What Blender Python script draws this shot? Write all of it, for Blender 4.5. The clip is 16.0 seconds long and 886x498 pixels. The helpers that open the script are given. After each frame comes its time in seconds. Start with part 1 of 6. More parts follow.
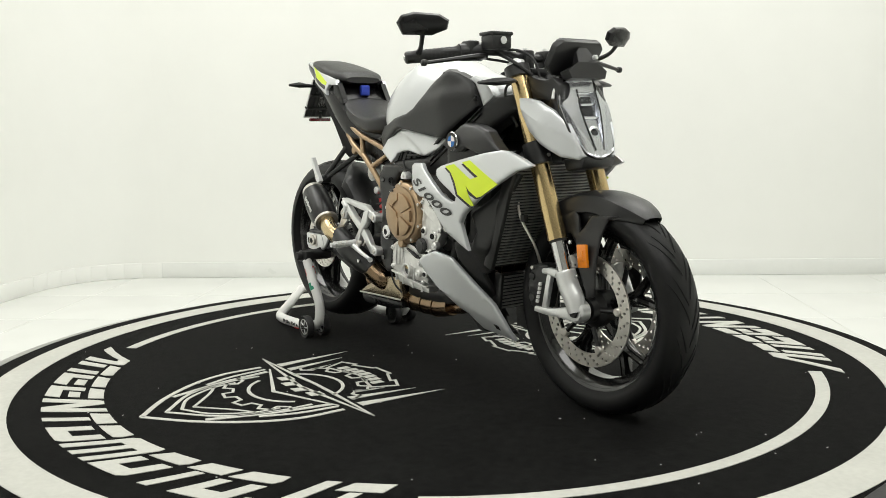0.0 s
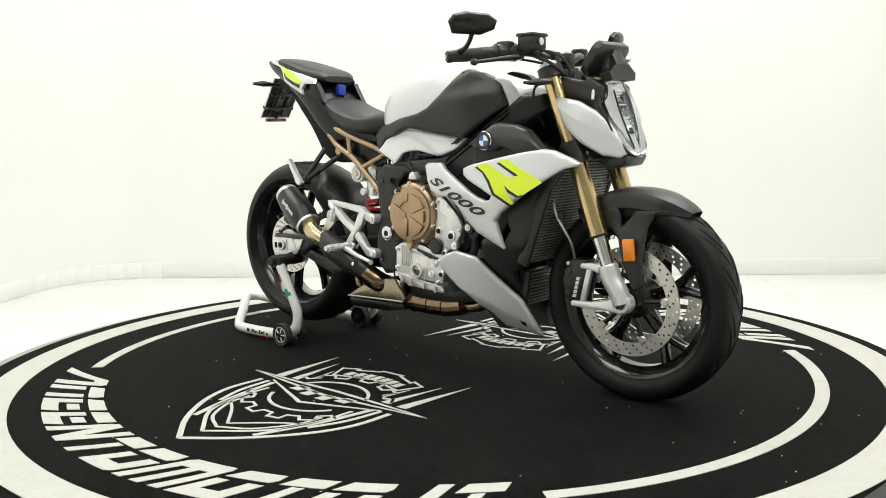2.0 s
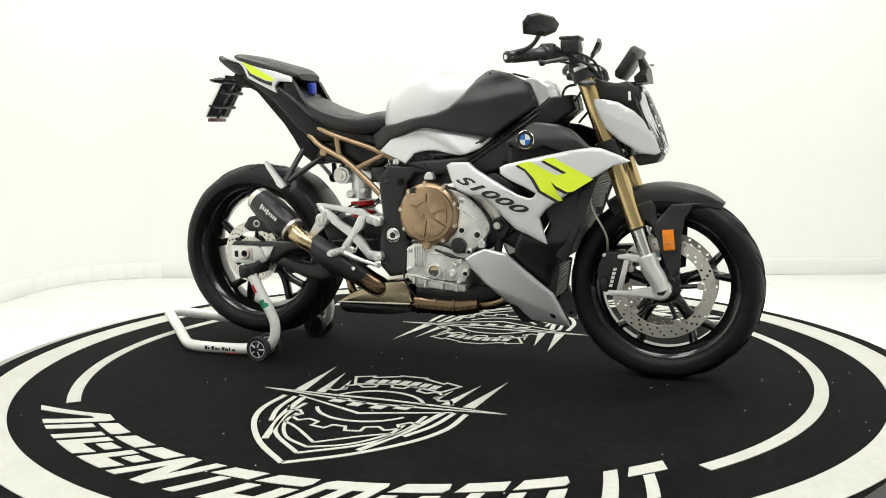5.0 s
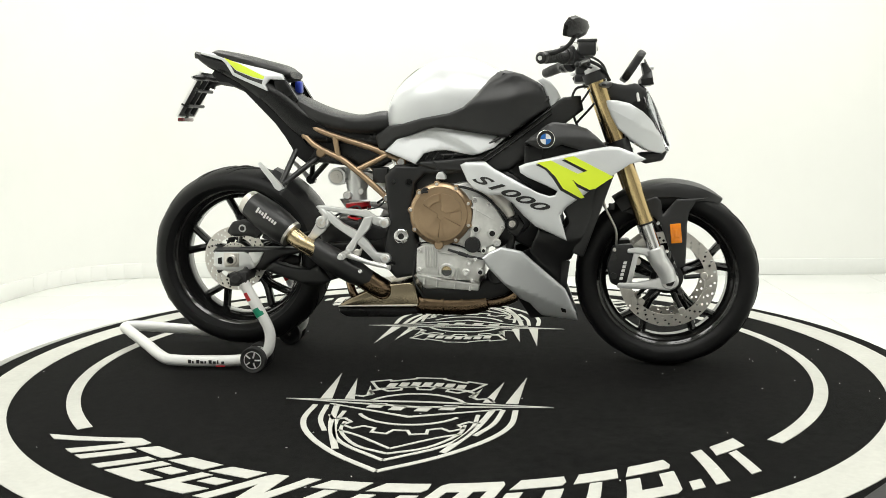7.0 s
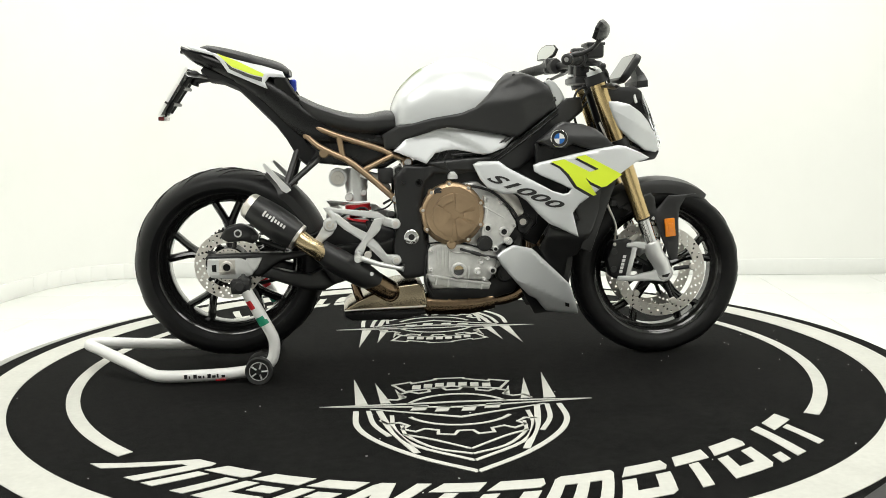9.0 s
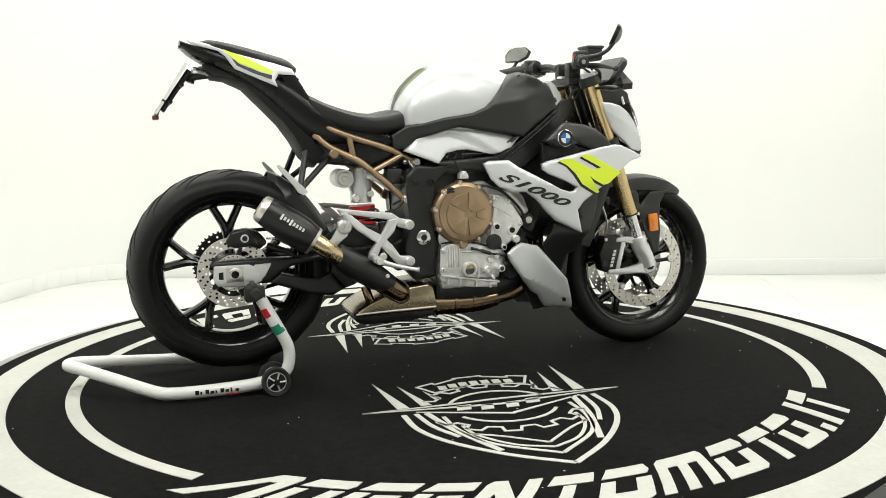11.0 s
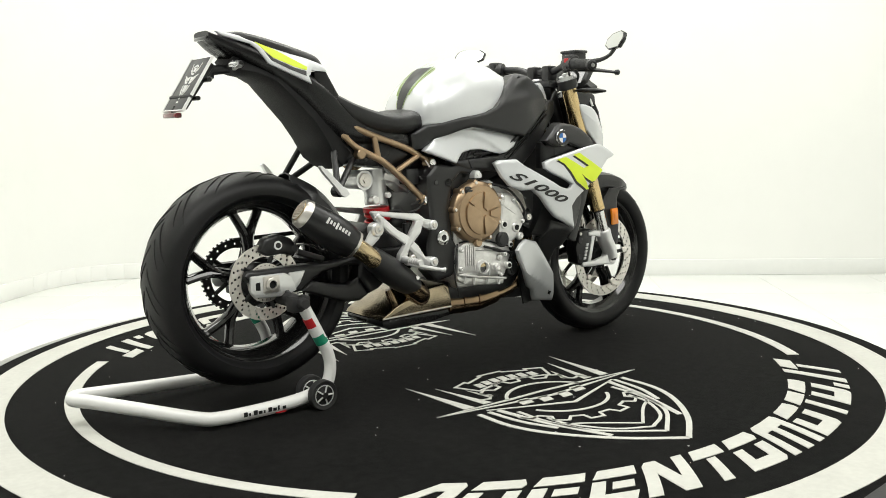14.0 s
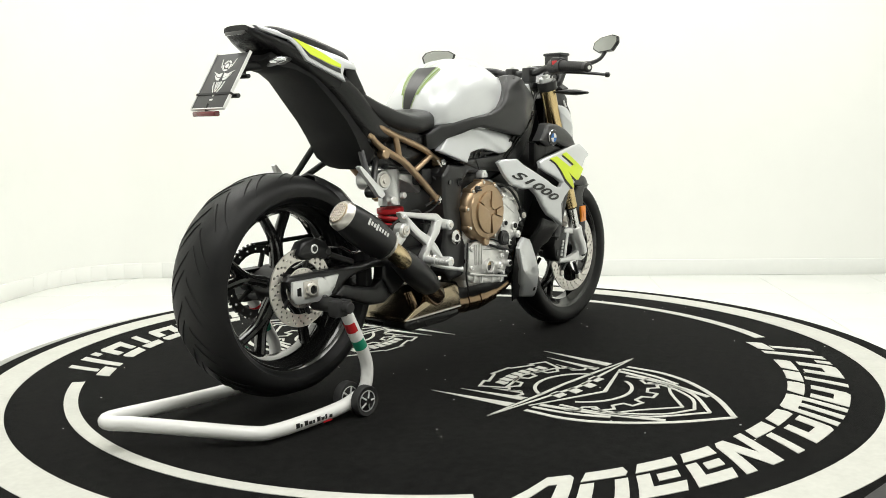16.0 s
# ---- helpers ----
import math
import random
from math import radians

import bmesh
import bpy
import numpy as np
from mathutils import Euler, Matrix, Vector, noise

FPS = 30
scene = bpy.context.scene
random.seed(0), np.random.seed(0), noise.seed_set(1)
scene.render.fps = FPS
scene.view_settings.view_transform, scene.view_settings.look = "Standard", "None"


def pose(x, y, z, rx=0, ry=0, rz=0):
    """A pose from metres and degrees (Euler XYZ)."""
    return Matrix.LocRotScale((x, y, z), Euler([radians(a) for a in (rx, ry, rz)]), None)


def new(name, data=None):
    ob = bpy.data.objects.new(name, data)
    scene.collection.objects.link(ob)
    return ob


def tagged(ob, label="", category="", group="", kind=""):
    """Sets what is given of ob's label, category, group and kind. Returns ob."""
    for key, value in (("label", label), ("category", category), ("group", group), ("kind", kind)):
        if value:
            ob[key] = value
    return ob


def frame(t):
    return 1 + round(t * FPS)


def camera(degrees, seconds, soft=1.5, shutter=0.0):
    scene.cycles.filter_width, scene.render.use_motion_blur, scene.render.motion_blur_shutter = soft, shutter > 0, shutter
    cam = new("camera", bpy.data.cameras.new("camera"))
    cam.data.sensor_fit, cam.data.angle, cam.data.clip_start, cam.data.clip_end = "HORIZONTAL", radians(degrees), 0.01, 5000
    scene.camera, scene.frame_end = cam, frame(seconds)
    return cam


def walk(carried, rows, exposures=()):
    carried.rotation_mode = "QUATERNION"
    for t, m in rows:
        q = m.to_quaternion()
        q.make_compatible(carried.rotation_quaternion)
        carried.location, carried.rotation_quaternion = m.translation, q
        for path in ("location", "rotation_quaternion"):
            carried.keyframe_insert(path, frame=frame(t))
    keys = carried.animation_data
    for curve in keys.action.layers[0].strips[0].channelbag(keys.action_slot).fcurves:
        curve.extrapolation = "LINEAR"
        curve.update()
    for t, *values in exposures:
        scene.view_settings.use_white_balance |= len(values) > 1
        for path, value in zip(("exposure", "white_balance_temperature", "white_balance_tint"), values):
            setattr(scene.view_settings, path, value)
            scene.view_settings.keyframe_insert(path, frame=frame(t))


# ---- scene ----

# ---- camera: it stands still before the turntable ----
cam = camera(52.57, 16.0, soft=0.85)
CAM = Matrix.Translation((0, -3.019, 0.783)) @ pose(0, 0, 0, 90 - 7.542, 0, -0.021) @ pose(0, 0, 0, 0, 0, -0.972)
walk(cam, [(0.0, CAM), (16.0, CAM)], exposures=[(0.0, -0.27), (0.7, -0.24), (1.1, -0.22), (1.5, -0.12), (3.0, 0.0), (16.0, 0.0)])


def turn(t):
    """Heading of the turntable in degrees at t seconds."""
    return -54.0886 + t * (6.612196 + t * (-0.01809053 + t * (0.005030038 + t * (-0.000419878 + t * 9.60652e-06))))


# ---- light: white studio with soft ceiling panels ----
world = bpy.data.worlds.new("studio")
scene.world = world
world.use_nodes = True
world.node_tree.nodes["Background"].inputs[0].default_value = (0.9, 0.95, 1.0, 1)
world.node_tree.nodes["Background"].inputs[1].default_value = 0.1


def ceiling_lamp(x, y, sx, sy, watts, z=2.82):
    d = bpy.data.lights.new("ceiling_lamp", "AREA")
    d.shape, d.size, d.size_y, d.energy, d.color = "RECTANGLE", sx, sy, watts, (1.0, 0.995, 0.955)
    ob = new("ceiling_lamp", d)
    ob.matrix_world = pose(x, y, z)


for lx in (-1.5, 0.2, 1.9):
    ceiling_lamp(lx, -1.9, 1.1, 1.6, 31)
    ceiling_lamp(lx, 0.7, 1.1, 1.6, 31)

# ---- materials ----
def mat(name, color, rough=0.5, metal=0.0, var=0.12, scale=30.0, bump=0.0, bscale=200.0, coat=0.0, rvar=0.1, spec=0.5):
    """Principled surface with grain at two scales in colour, gloss and relief."""
    m = bpy.data.materials.new(name)
    m.use_nodes = True
    n, l = m.node_tree.nodes, m.node_tree.links
    b = n["Principled BSDF"]
    tc = n.new("ShaderNodeTexCoord")
    big, fine = n.new("ShaderNodeTexNoise"), n.new("ShaderNodeTexNoise")
    big.inputs["Scale"].default_value, big.inputs["Detail"].default_value = scale * 0.15, 4
    fine.inputs["Scale"].default_value, fine.inputs["Detail"].default_value = scale, 6
    l.new(tc.outputs["Object"], big.inputs["Vector"])
    l.new(tc.outputs["Object"], fine.inputs["Vector"])
    mix = n.new("ShaderNodeMath")
    mix.operation = "ADD"
    l.new(big.outputs["Fac"], mix.inputs[0])
    l.new(fine.outputs["Fac"], mix.inputs[1])
    mr = n.new("ShaderNodeMapRange")
    mr.inputs[1].default_value, mr.inputs[2].default_value = 0.6, 1.4
    mr.inputs[3].default_value, mr.inputs[4].default_value = 1 - var, 1 + var
    l.new(mix.outputs[0], mr.inputs[0])
    mul = n.new("ShaderNodeVectorMath")
    mul.operation = "SCALE"
    mul.inputs[0].default_value = color[:3]
    l.new(mr.outputs[0], mul.inputs["Scale"])
    l.new(mul.outputs[0], b.inputs["Base Color"])
    rr = n.new("ShaderNodeMapRange")
    rr.inputs[1].default_value, rr.inputs[2].default_value = 0.3, 0.7
    rr.inputs[3].default_value, rr.inputs[4].default_value = max(0.02, rough * (1 - rvar)), min(1, rough * (1 + rvar))
    l.new(big.outputs["Fac"], rr.inputs[0])
    l.new(rr.outputs[0], b.inputs["Roughness"])
    b.inputs["Metallic"].default_value = metal
    b.inputs["Specular IOR Level"].default_value = spec
    b.inputs["Coat Weight"].default_value = coat
    b.inputs["Coat Roughness"].default_value = 0.04
    if bump:
        bn, bp = n.new("ShaderNodeTexNoise"), n.new("ShaderNodeBump")
        bn.inputs["Scale"].default_value, bn.inputs["Detail"].default_value = bscale, 3
        bp.inputs["Strength"].default_value, bp.inputs["Distance"].default_value = bump, 0.002
        l.new(tc.outputs["Object"], bn.inputs["Vector"])
        l.new(bn.outputs["Fac"], bp.inputs["Height"])
        l.new(bp.outputs[0], b.inputs["Normal"])
    return m


WALL = mat("white_wall_paint", (0.86, 0.865, 0.83), 0.7, var=0.015, scale=6, bump=0.05, bscale=90)
# grey of the unseen wall behind the camera, set to darken reflections
SHADEWALL = mat("unseen_wall_grey", (0.34, 0.34, 0.33), 0.7, var=0.06, scale=6)
TILE = mat("white_floor_tile", (0.76, 0.77, 0.74), 0.22, var=0.02, scale=4, rvar=0.3)
GROUT = mat("tile_grout", (0.60, 0.60, 0.57), 0.8, var=0.08)
SKIRT = mat("white_skirting_tile", (0.82, 0.83, 0.80), 0.3, var=0.02)
CARPET = mat("black_carpet", (0.0070, 0.0070, 0.0067), 0.97, var=0.75, scale=34, bump=0.6, bscale=700, spec=0.08)
CARPET_W = mat("white_carpet_inlay", (0.56, 0.56, 0.515), 0.95, var=0.08, scale=60, bump=0.6, bscale=700, spec=0.2)
RIMEDGE = mat("turntable_edge", (0.02, 0.02, 0.02), 0.5)
STRIP = mat("grey_edge_strip", (0.33, 0.33, 0.31), 0.6, var=0.3, scale=25)
GREY = mat("light_grey_metallic_paint", (0.64, 0.655, 0.665), 0.35, metal=0.32, var=0.012, scale=900, coat=0.8, rvar=0.02)
SATIN = mat("satin_black_plastic", (0.0140, 0.0140, 0.0142), 0.38, var=0.12, scale=60, bump=0.12, bscale=900)
DARK = mat("matt_black_metal", (0.0092, 0.0092, 0.0095), 0.36, var=0.2, scale=40, bump=0.08, bscale=700)
GLOSSB = mat("gloss_black_paint", (0.008, 0.008, 0.008), 0.12, var=0.1, coat=0.5)
TYRE = mat("tyre_rubber", (0.0078, 0.0078, 0.0080), 0.45, var=0.35, scale=35, bump=0.15, bscale=500, spec=0.24)
SEMI = mat("semi_gloss_black_plastic", (0.0065, 0.0065, 0.0067), 0.27, var=0.2, scale=45, bump=0.06, bscale=900, rvar=0.25, spec=0.32)
MATTB = mat("matt_black_plastic", (0.008, 0.008, 0.0082), 0.62, var=0.25, scale=60, bump=0.25, bscale=500, spec=0.2)
# near-black that stands for the shade inside grooves, joints and holes
RECESS_SHADE = mat("recess_shade_black", (0.006, 0.006, 0.006), 0.9)
GOLD = mat("gold_anodised", (0.66, 0.50, 0.26), 0.22, metal=1.0, var=0.06, scale=20)
BRONZE = mat("bronze_paint", (0.42, 0.30, 0.19), 0.32, metal=0.85, var=0.07, scale=80, bump=0.06, bscale=600)
CHROME = mat("polished_steel", (0.72, 0.72, 0.72), 0.14, metal=1.0, var=0.05)
ALU = mat("cast_aluminium", (0.80, 0.795, 0.78), 0.33, metal=0.72, var=0.18, scale=40, bump=0.25, bscale=400)
SILVER = mat("silver_paint", (0.76, 0.765, 0.76), 0.34, metal=0.6, var=0.05, scale=60)
STEEL = mat("brushed_steel", (0.70, 0.67, 0.63), 0.36, metal=1.0, var=0.10, scale=30)
BURNT = mat("heat_tinted_steel", (0.25, 0.175, 0.11), 0.22, metal=1.0, var=0.45, scale=14, rvar=0.25)
LINK = mat("gold_tinted_steel", (0.58, 0.46, 0.28), 0.25, metal=1.0, var=0.25, scale=18)
COLLECT = mat("tarnished_steel", (0.38, 0.315, 0.22), 0.25, metal=1.0, var=0.5, scale=9, rvar=0.4)
VINYL = mat("black_seat_vinyl", (0.011, 0.011, 0.0113), 0.40, var=0.1, scale=50, bump=0.3, bscale=900)
YELLOW = mat("fluorescent_yellow_film", (0.66, 0.80, 0.03), 0.4, var=0.02)
BLACKINK = mat("black_decal", (0.012, 0.012, 0.012), 0.4)
WHITEINK = mat("white_decal", (0.78, 0.78, 0.76), 0.5)
GREENINK = mat("olive_green_decal", (0.22, 0.32, 0.07), 0.35, var=0.1)
BLUE = mat("blue_enamel", (0.03, 0.16, 0.5), 0.25)
BLUEP = mat("blue_anodised", (0.03, 0.06, 0.42), 0.3, metal=0.5)
RED = mat("red_paint", (0.5, 0.015, 0.02), 0.35)
FLAGGREEN = mat("green_decal", (0.01, 0.25, 0.14), 0.4)
AMBER = mat("amber_reflector", (0.85, 0.25, 0.008), 0.16, var=0.12, scale=300, coat=0.5)
REDLENS = mat("red_lens", (0.13, 0.012, 0.014), 0.15, coat=0.5)
WPAINT = mat("white_powder_coat", (0.80, 0.80, 0.78), 0.35, var=0.02, coat=0.3)
RUBBER = mat("black_rubber", (0.018, 0.018, 0.018), 0.65, var=0.15, bump=0.1)
RADIATOR = mat("radiator_fins", (0.30, 0.30, 0.29), 0.45, metal=0.4, var=0.2)
MIRROR = mat("mirror_glass", (0.62, 0.63, 0.62), 0.05, metal=1.0, var=0.02)
REFLECT = mat("headlight_reflector", (0.72, 0.73, 0.75), 0.14, metal=0.9, var=0.06, scale=50)
SCREEN = mat("black_screen", (0.01, 0.01, 0.012), 0.08, coat=0.6)
PLATE = mat("dark_grey_plate", (0.06, 0.06, 0.06), 0.5)
CLEAR = bpy.data.materials.new("clear_lens")
CLEAR.use_nodes = True
cb = CLEAR.node_tree.nodes["Principled BSDF"]
cb.inputs["Transmission Weight"].default_value, cb.inputs["Roughness"].default_value, cb.inputs["IOR"].default_value = 1.0, 0.02, 1.2
cb.inputs["Base Color"].default_value = (0.97, 0.98, 1.0, 1)


# ---- building helpers ----
CENTRE = 0.0     # how far the centre line of what is being built lies to the left


def part(name, bm, material, parent, label="", sharp=38, kind=""):
    """Links a bmesh as one mesh object under a thing or a part."""
    if CENTRE:
        bmesh.ops.translate(bm, vec=(0, CENTRE, 0), verts=bm.verts)
    bmesh.ops.recalc_face_normals(bm, faces=bm.faces)
    me = bpy.data.meshes.new(name)
    bm.to_mesh(me)
    bm.free()
    mats = material if isinstance(material, (list, tuple)) else [material]
    for m in mats:
        me.materials.append(m)
    me.polygons.foreach_set("use_smooth", [True] * len(me.polygons))
    me.set_sharp_from_angle(angle=radians(sharp))
    ob = new(name, me)
    ob.parent = parent
    if label or kind:
        tagged(ob, label, kind=kind)
    return ob


def join(*bms):
    """Several bmeshes in one."""
    out = bms[0]
    for b in bms[1:]:
        me = bpy.data.meshes.new("tmp")
        b.to_mesh(me)
        out.from_mesh(me)
        bpy.data.meshes.remove(me)
        b.free()
    return out


def moved(bm, m):
    bmesh.ops.transform(bm, matrix=m, verts=bm.verts)
    return bm


def box(x0, x1, y0, y1, z0, z1, bevel=0.0, seg=2):
    bm = bmesh.new()
    bmesh.ops.create_cube(bm, size=1, matrix=Matrix.Translation(((x0 + x1) / 2, (y0 + y1) / 2, (z0 + z1) / 2)) @ Matrix.Diagonal((x1 - x0, y1 - y0, z1 - z0, 1)))
    if bevel:
        bmesh.ops.bevel(bm, geom=bm.edges[:], offset=bevel, segments=seg, affect="EDGES", profile=0.5)
    return bm


def plate(pts, y0, y1, bevel=0.0, seg=2):
    """A polygon in x and z, thick from y0 to y1."""
    bm = bmesh.new()
    a = [bm.verts.new((x, y0, z)) for x, z in pts]
    f = bm.faces.new(a)
    r = bmesh.ops.extrude_face_region(bm, geom=[f])
    for v in r["geom"]:
        if isinstance(v, bmesh.types.BMVert):
            v.co.y = y1
    bmesh.ops.recalc_face_normals(bm, faces=bm.faces)
    if bevel:
        bmesh.ops.bevel(bm, geom=bm.edges[:], offset=bevel, segments=seg, affect="EDGES", profile=0.5, clamp_overlap=True)
    return bm


def flat(pts, z0, z1):
    """A polygon in x and y, thick from z0 to z1."""
    bm = bmesh.new()
    f = bm.faces.new([bm.verts.new((x, y, z0)) for x, y in pts])
    r = bmesh.ops.extrude_face_region(bm, geom=[f])
    for v in r["geom"]:
        if isinstance(v, bmesh.types.BMVert):
            v.co.z = z1
    return bm


def smooth_path(pts, n=6):
    """Catmull-Rom through the points."""
    p = [Vector(q) for q in pts]
    p = [p[0] * 2 - p[1]] + p + [p[-1] * 2 - p[-2]]
    out = []
    for i in range(1, len(p) - 2):
        for k in range(n):
            t = k / n
            out.append(0.5 * (2 * p[i] + (p[i + 1] - p[i - 1]) * t + (2 * p[i - 1] - 5 * p[i] + 4 * p[i + 1] - p[i + 2]) * t * t + (3 * p[i] - p[i - 1] - 3 * p[i + 1] + p[i + 2]) * t ** 3))
    out.append(p[-2])
    return out


def tube(pts, r, seg=12, n=6, curve=True, flat_=1.0):
    """A round bar along a path; r may be a list, one radius for each point given."""
    path = smooth_path(pts, n) if curve and len(pts) > 2 else [Vector(q) for q in pts]
    k = len(path)
    rs = [r] * k if not isinstance(r, (list, tuple)) else list(np.interp(np.linspace(0, 1, k), np.linspace(0, 1, len(r)), r))
    bm = bmesh.new()
    rings = []
    d0 = (path[1] - path[0]).normalized()
    u = d0.cross(Vector((0, 0, 1)) if abs(d0.z) < 0.9 else Vector((0, 1, 0))).normalized()
    for i, q in enumerate(path):
        d = (path[min(i + 1, k - 1)] - path[max(i - 1, 0)]).normalized()
        u = (u - d * u.dot(d)).normalized()
        w = d.cross(u)
        rings.append([bm.verts.new(q + (u * math.cos(a) + w * math.sin(a) * flat_) * rs[i]) for a in (2 * math.pi * j / seg for j in range(seg))])
    for a, b in zip(rings, rings[1:]):
        for j in range(seg):
            bm.faces.new((a[j], a[(j + 1) % seg], b[(j + 1) % seg], b[j]))
    bm.faces.new(rings[0][::-1])
    bm.faces.new(rings[-1])
    return bm


def lathe(profile, seg=48, axis="y", at=(0, 0, 0), closed=False):
    """Turns (radius, height) pairs about an axis through a point."""
    bm = bmesh.new()
    rings = []
    for r, h in profile:
        ring = []
        for j in range(seg):
            a = 2 * math.pi * j / seg
            c, s = r * math.cos(a), r * math.sin(a)
            co = {"y": (c, h, s), "z": (c, s, h), "x": (h, c, s)}[axis]
            ring.append(bm.verts.new(Vector(co) + Vector(at)))
        rings.append(ring)
    pairs = list(zip(rings, rings[1:]))
    if closed:
        pairs.append((rings[-1], rings[0]))
    for a, b in pairs:
        for j in range(seg):
            bm.faces.new((a[j], a[(j + 1) % seg], b[(j + 1) % seg], b[j]))
    if not closed:
        for ring in (rings[0], rings[-1]):
            bm.faces.new(ring)
    return bm


def disc(x, y, z, r, h, seg=20, axis="y", bevel=0.0):
    """A short round boss with a broken edge; h along the axis."""
    s = 1 if h > 0 else -1
    b = bevel or min(abs(h), r) * 0.2
    return lathe([(r, 0), (r, h - s * b), (r - b, h)], seg, axis, (x, y, z))


def rod(a, b, r, seg=12):
    return tube([a, b], r, seg, curve=False)


def loft(rings, cap=True):
    """Skin over rings of equal count."""
    bm = bmesh.new()
    vr = [[bm.verts.new(c) for c in ring] for ring in rings]
    n = len(vr[0])
    for a, b in zip(vr, vr[1:]):
        for j in range(n):
            bm.faces.new((a[j], a[(j + 1) % n], b[(j + 1) % n], b[j]))
    if cap:
        bm.faces.new(vr[0][::-1])
        bm.faces.new(vr[-1])
    return bm


def oval(x, zc, w, up, down, n=24, p=2.4, tilt=0.0):
    """A rounded cross-section at x: half-width w, up and down from zc; p squares it."""
    out = []
    for j in range(n):
        a = 2 * math.pi * j / n
        c, s = math.cos(a), math.sin(a)
        y = w * math.copysign(abs(c) ** (2 / p), c)
        z = (up if s > 0 else down) * math.copysign(abs(s) ** (2 / p), s)
        out.append((x + tilt * z, y, zc + z))
    return out


def sections(rows, k=5, n=24, p=2.4, tilt=0.0):
    """Loft through rows (x, zc, w, up, down), smoothed between them."""
    sm = []
    xs = np.linspace(0, len(rows) - 1, (len(rows) - 1) * k + 1)
    pts = np.array(rows, float)
    ext = np.vstack([2 * pts[0] - pts[1], pts, 2 * pts[-1] - pts[-2]])
    for x in xs:
        i = min(int(x), len(rows) - 2)
        t = x - i
        a, b, c, d = ext[i], ext[i + 1], ext[i + 2], ext[i + 3]
        v = 0.5 * (2 * b + (c - a) * t + (2 * a - 5 * b + 4 * c - d) * t * t + (3 * b - a - 3 * c + d) * t ** 3)
        sm.append(oval(v[0], v[1], max(v[2], 0.002), max(v[3], 0.002), max(v[4], 0.002), n, p, tilt))
    return loft(sm)


def edge_dist(x, z, pts):
    best = 9.0
    for (ax, az), (bx, bz) in zip(pts, pts[1:] + pts[:1]):
        dx, dz = bx - ax, bz - az
        t = max(0.0, min(1.0, ((x - ax) * dx + (z - az) * dz) / (dx * dx + dz * dz + 1e-12)))
        best = min(best, math.hypot(x - ax - t * dx, z - az - t * dz))
    return best


def skin(pts, yfun, side, thick=0.004, step=0.012, crown=0.006, rim=0.018, lift=0.0, creases=()):
    """A curved panel: outline in x and z, bent to the half-width yfun(x, z), its edges rolled in by crown; side is -1 or 1."""
    step = min(step, 0.014)
    rim = min(rim, 0.010)
    fine = []
    for (xa, za), (xb, zb) in zip(pts, pts[1:] + pts[:1]):
        k = max(1, int(math.hypot(xb - xa, zb - za) / 0.025))
        fine += [(xa + (xb - xa) * i / k, za + (zb - za) * i / k) for i in range(k)]
    bm = bmesh.new()
    face = bm.faces.new([bm.verts.new((x, 0, z)) for x, z in fine])
    if crown:
        for w in (0.25, 0.35, 0.4):
            bmesh.ops.inset_region(bm, faces=[face], thickness=rim * w, use_even_offset=False, use_boundary=True)
    for ax, no in ((0, (1, 0, 0)), (1, (0, 0, 1))):
        lo, hi = min(p[ax] for p in pts), max(p[ax] for p in pts)
        c = lo + step * 0.5
        while c < hi:
            inner = [f for f in bm.faces if len(f.verts) > 4 or not crown]
            co = (c, 0, 0) if ax == 0 else (0, 0, c)
            geo = list({e for f in inner for e in f.edges}) + list({v for f in inner for v in f.verts}) + inner
            bmesh.ops.bisect_plane(bm, geom=geo, plane_co=co, plane_no=no, dist=1e-5)
            c += step
    for (xa, za), (xb, zb) in creases:
        bmesh.ops.bisect_plane(bm, geom=bm.verts[:] + bm.edges[:] + bm.faces[:], plane_co=(xa, 0, za), plane_no=(za - zb, 0, xb - xa), dist=1e-5)
    bmesh.ops.triangulate(bm, faces=[f for f in bm.faces if len(f.verts) > 4])
    for v in bm.verts:
        d = edge_dist(v.co.x, v.co.z, pts)
        k = max(0.0, 1 - d / rim) ** 2
        v.co.y = side * (yfun(v.co.x, v.co.z) + lift - crown * k)
    if thick:
        r = bmesh.ops.extrude_face_region(bm, geom=bm.faces[:])
        for v in r["geom"]:
            if isinstance(v, bmesh.types.BMVert):
                v.co.y -= side * thick
    return bm


def soft(u, w=0.012):
    """max(0, u) with a rounded knee of width w."""
    return 0.5 * (u + math.sqrt(u * u + w * w))


def empty(name, label, category, group="", kind=""):
    ob = new(name)
    ob.empty_display_size = 0.05
    return tagged(ob, label, category, group, kind)


def holed_ring(r0, r1, y0, y1, holes, at, seg=72):
    """A flat ring between r0 and r1 with drilled holes (radius, angle, size), thick from y0 to y1."""
    bm = bmesh.new()

    def loop(cx, cz, r, n):
        vs = [bm.verts.new((cx + r * math.cos(2 * math.pi * j / n), y0, cz + r * math.sin(2 * math.pi * j / n))) for j in range(n)]
        return [bm.edges.new((vs[j], vs[(j + 1) % n])) for j in range(n)]
    es = loop(0, 0, r1, seg) + loop(0, 0, r0, seg)
    for r, a, s in holes:
        es += loop(r * math.cos(a), r * math.sin(a), s, 8)
    bmesh.ops.triangle_fill(bm, edges=es, use_beauty=True, normal=(0, 1, 0))
    for f in [f for f in bm.faces if f.calc_center_median().length < r0 * 0.93]:
        bm.faces.remove(f)
    r = bmesh.ops.extrude_face_region(bm, geom=bm.faces[:])
    for v in r["geom"]:
        if isinstance(v, bmesh.types.BMVert):
            v.co.y = y1
    return moved(bm, Matrix.Translation(at))


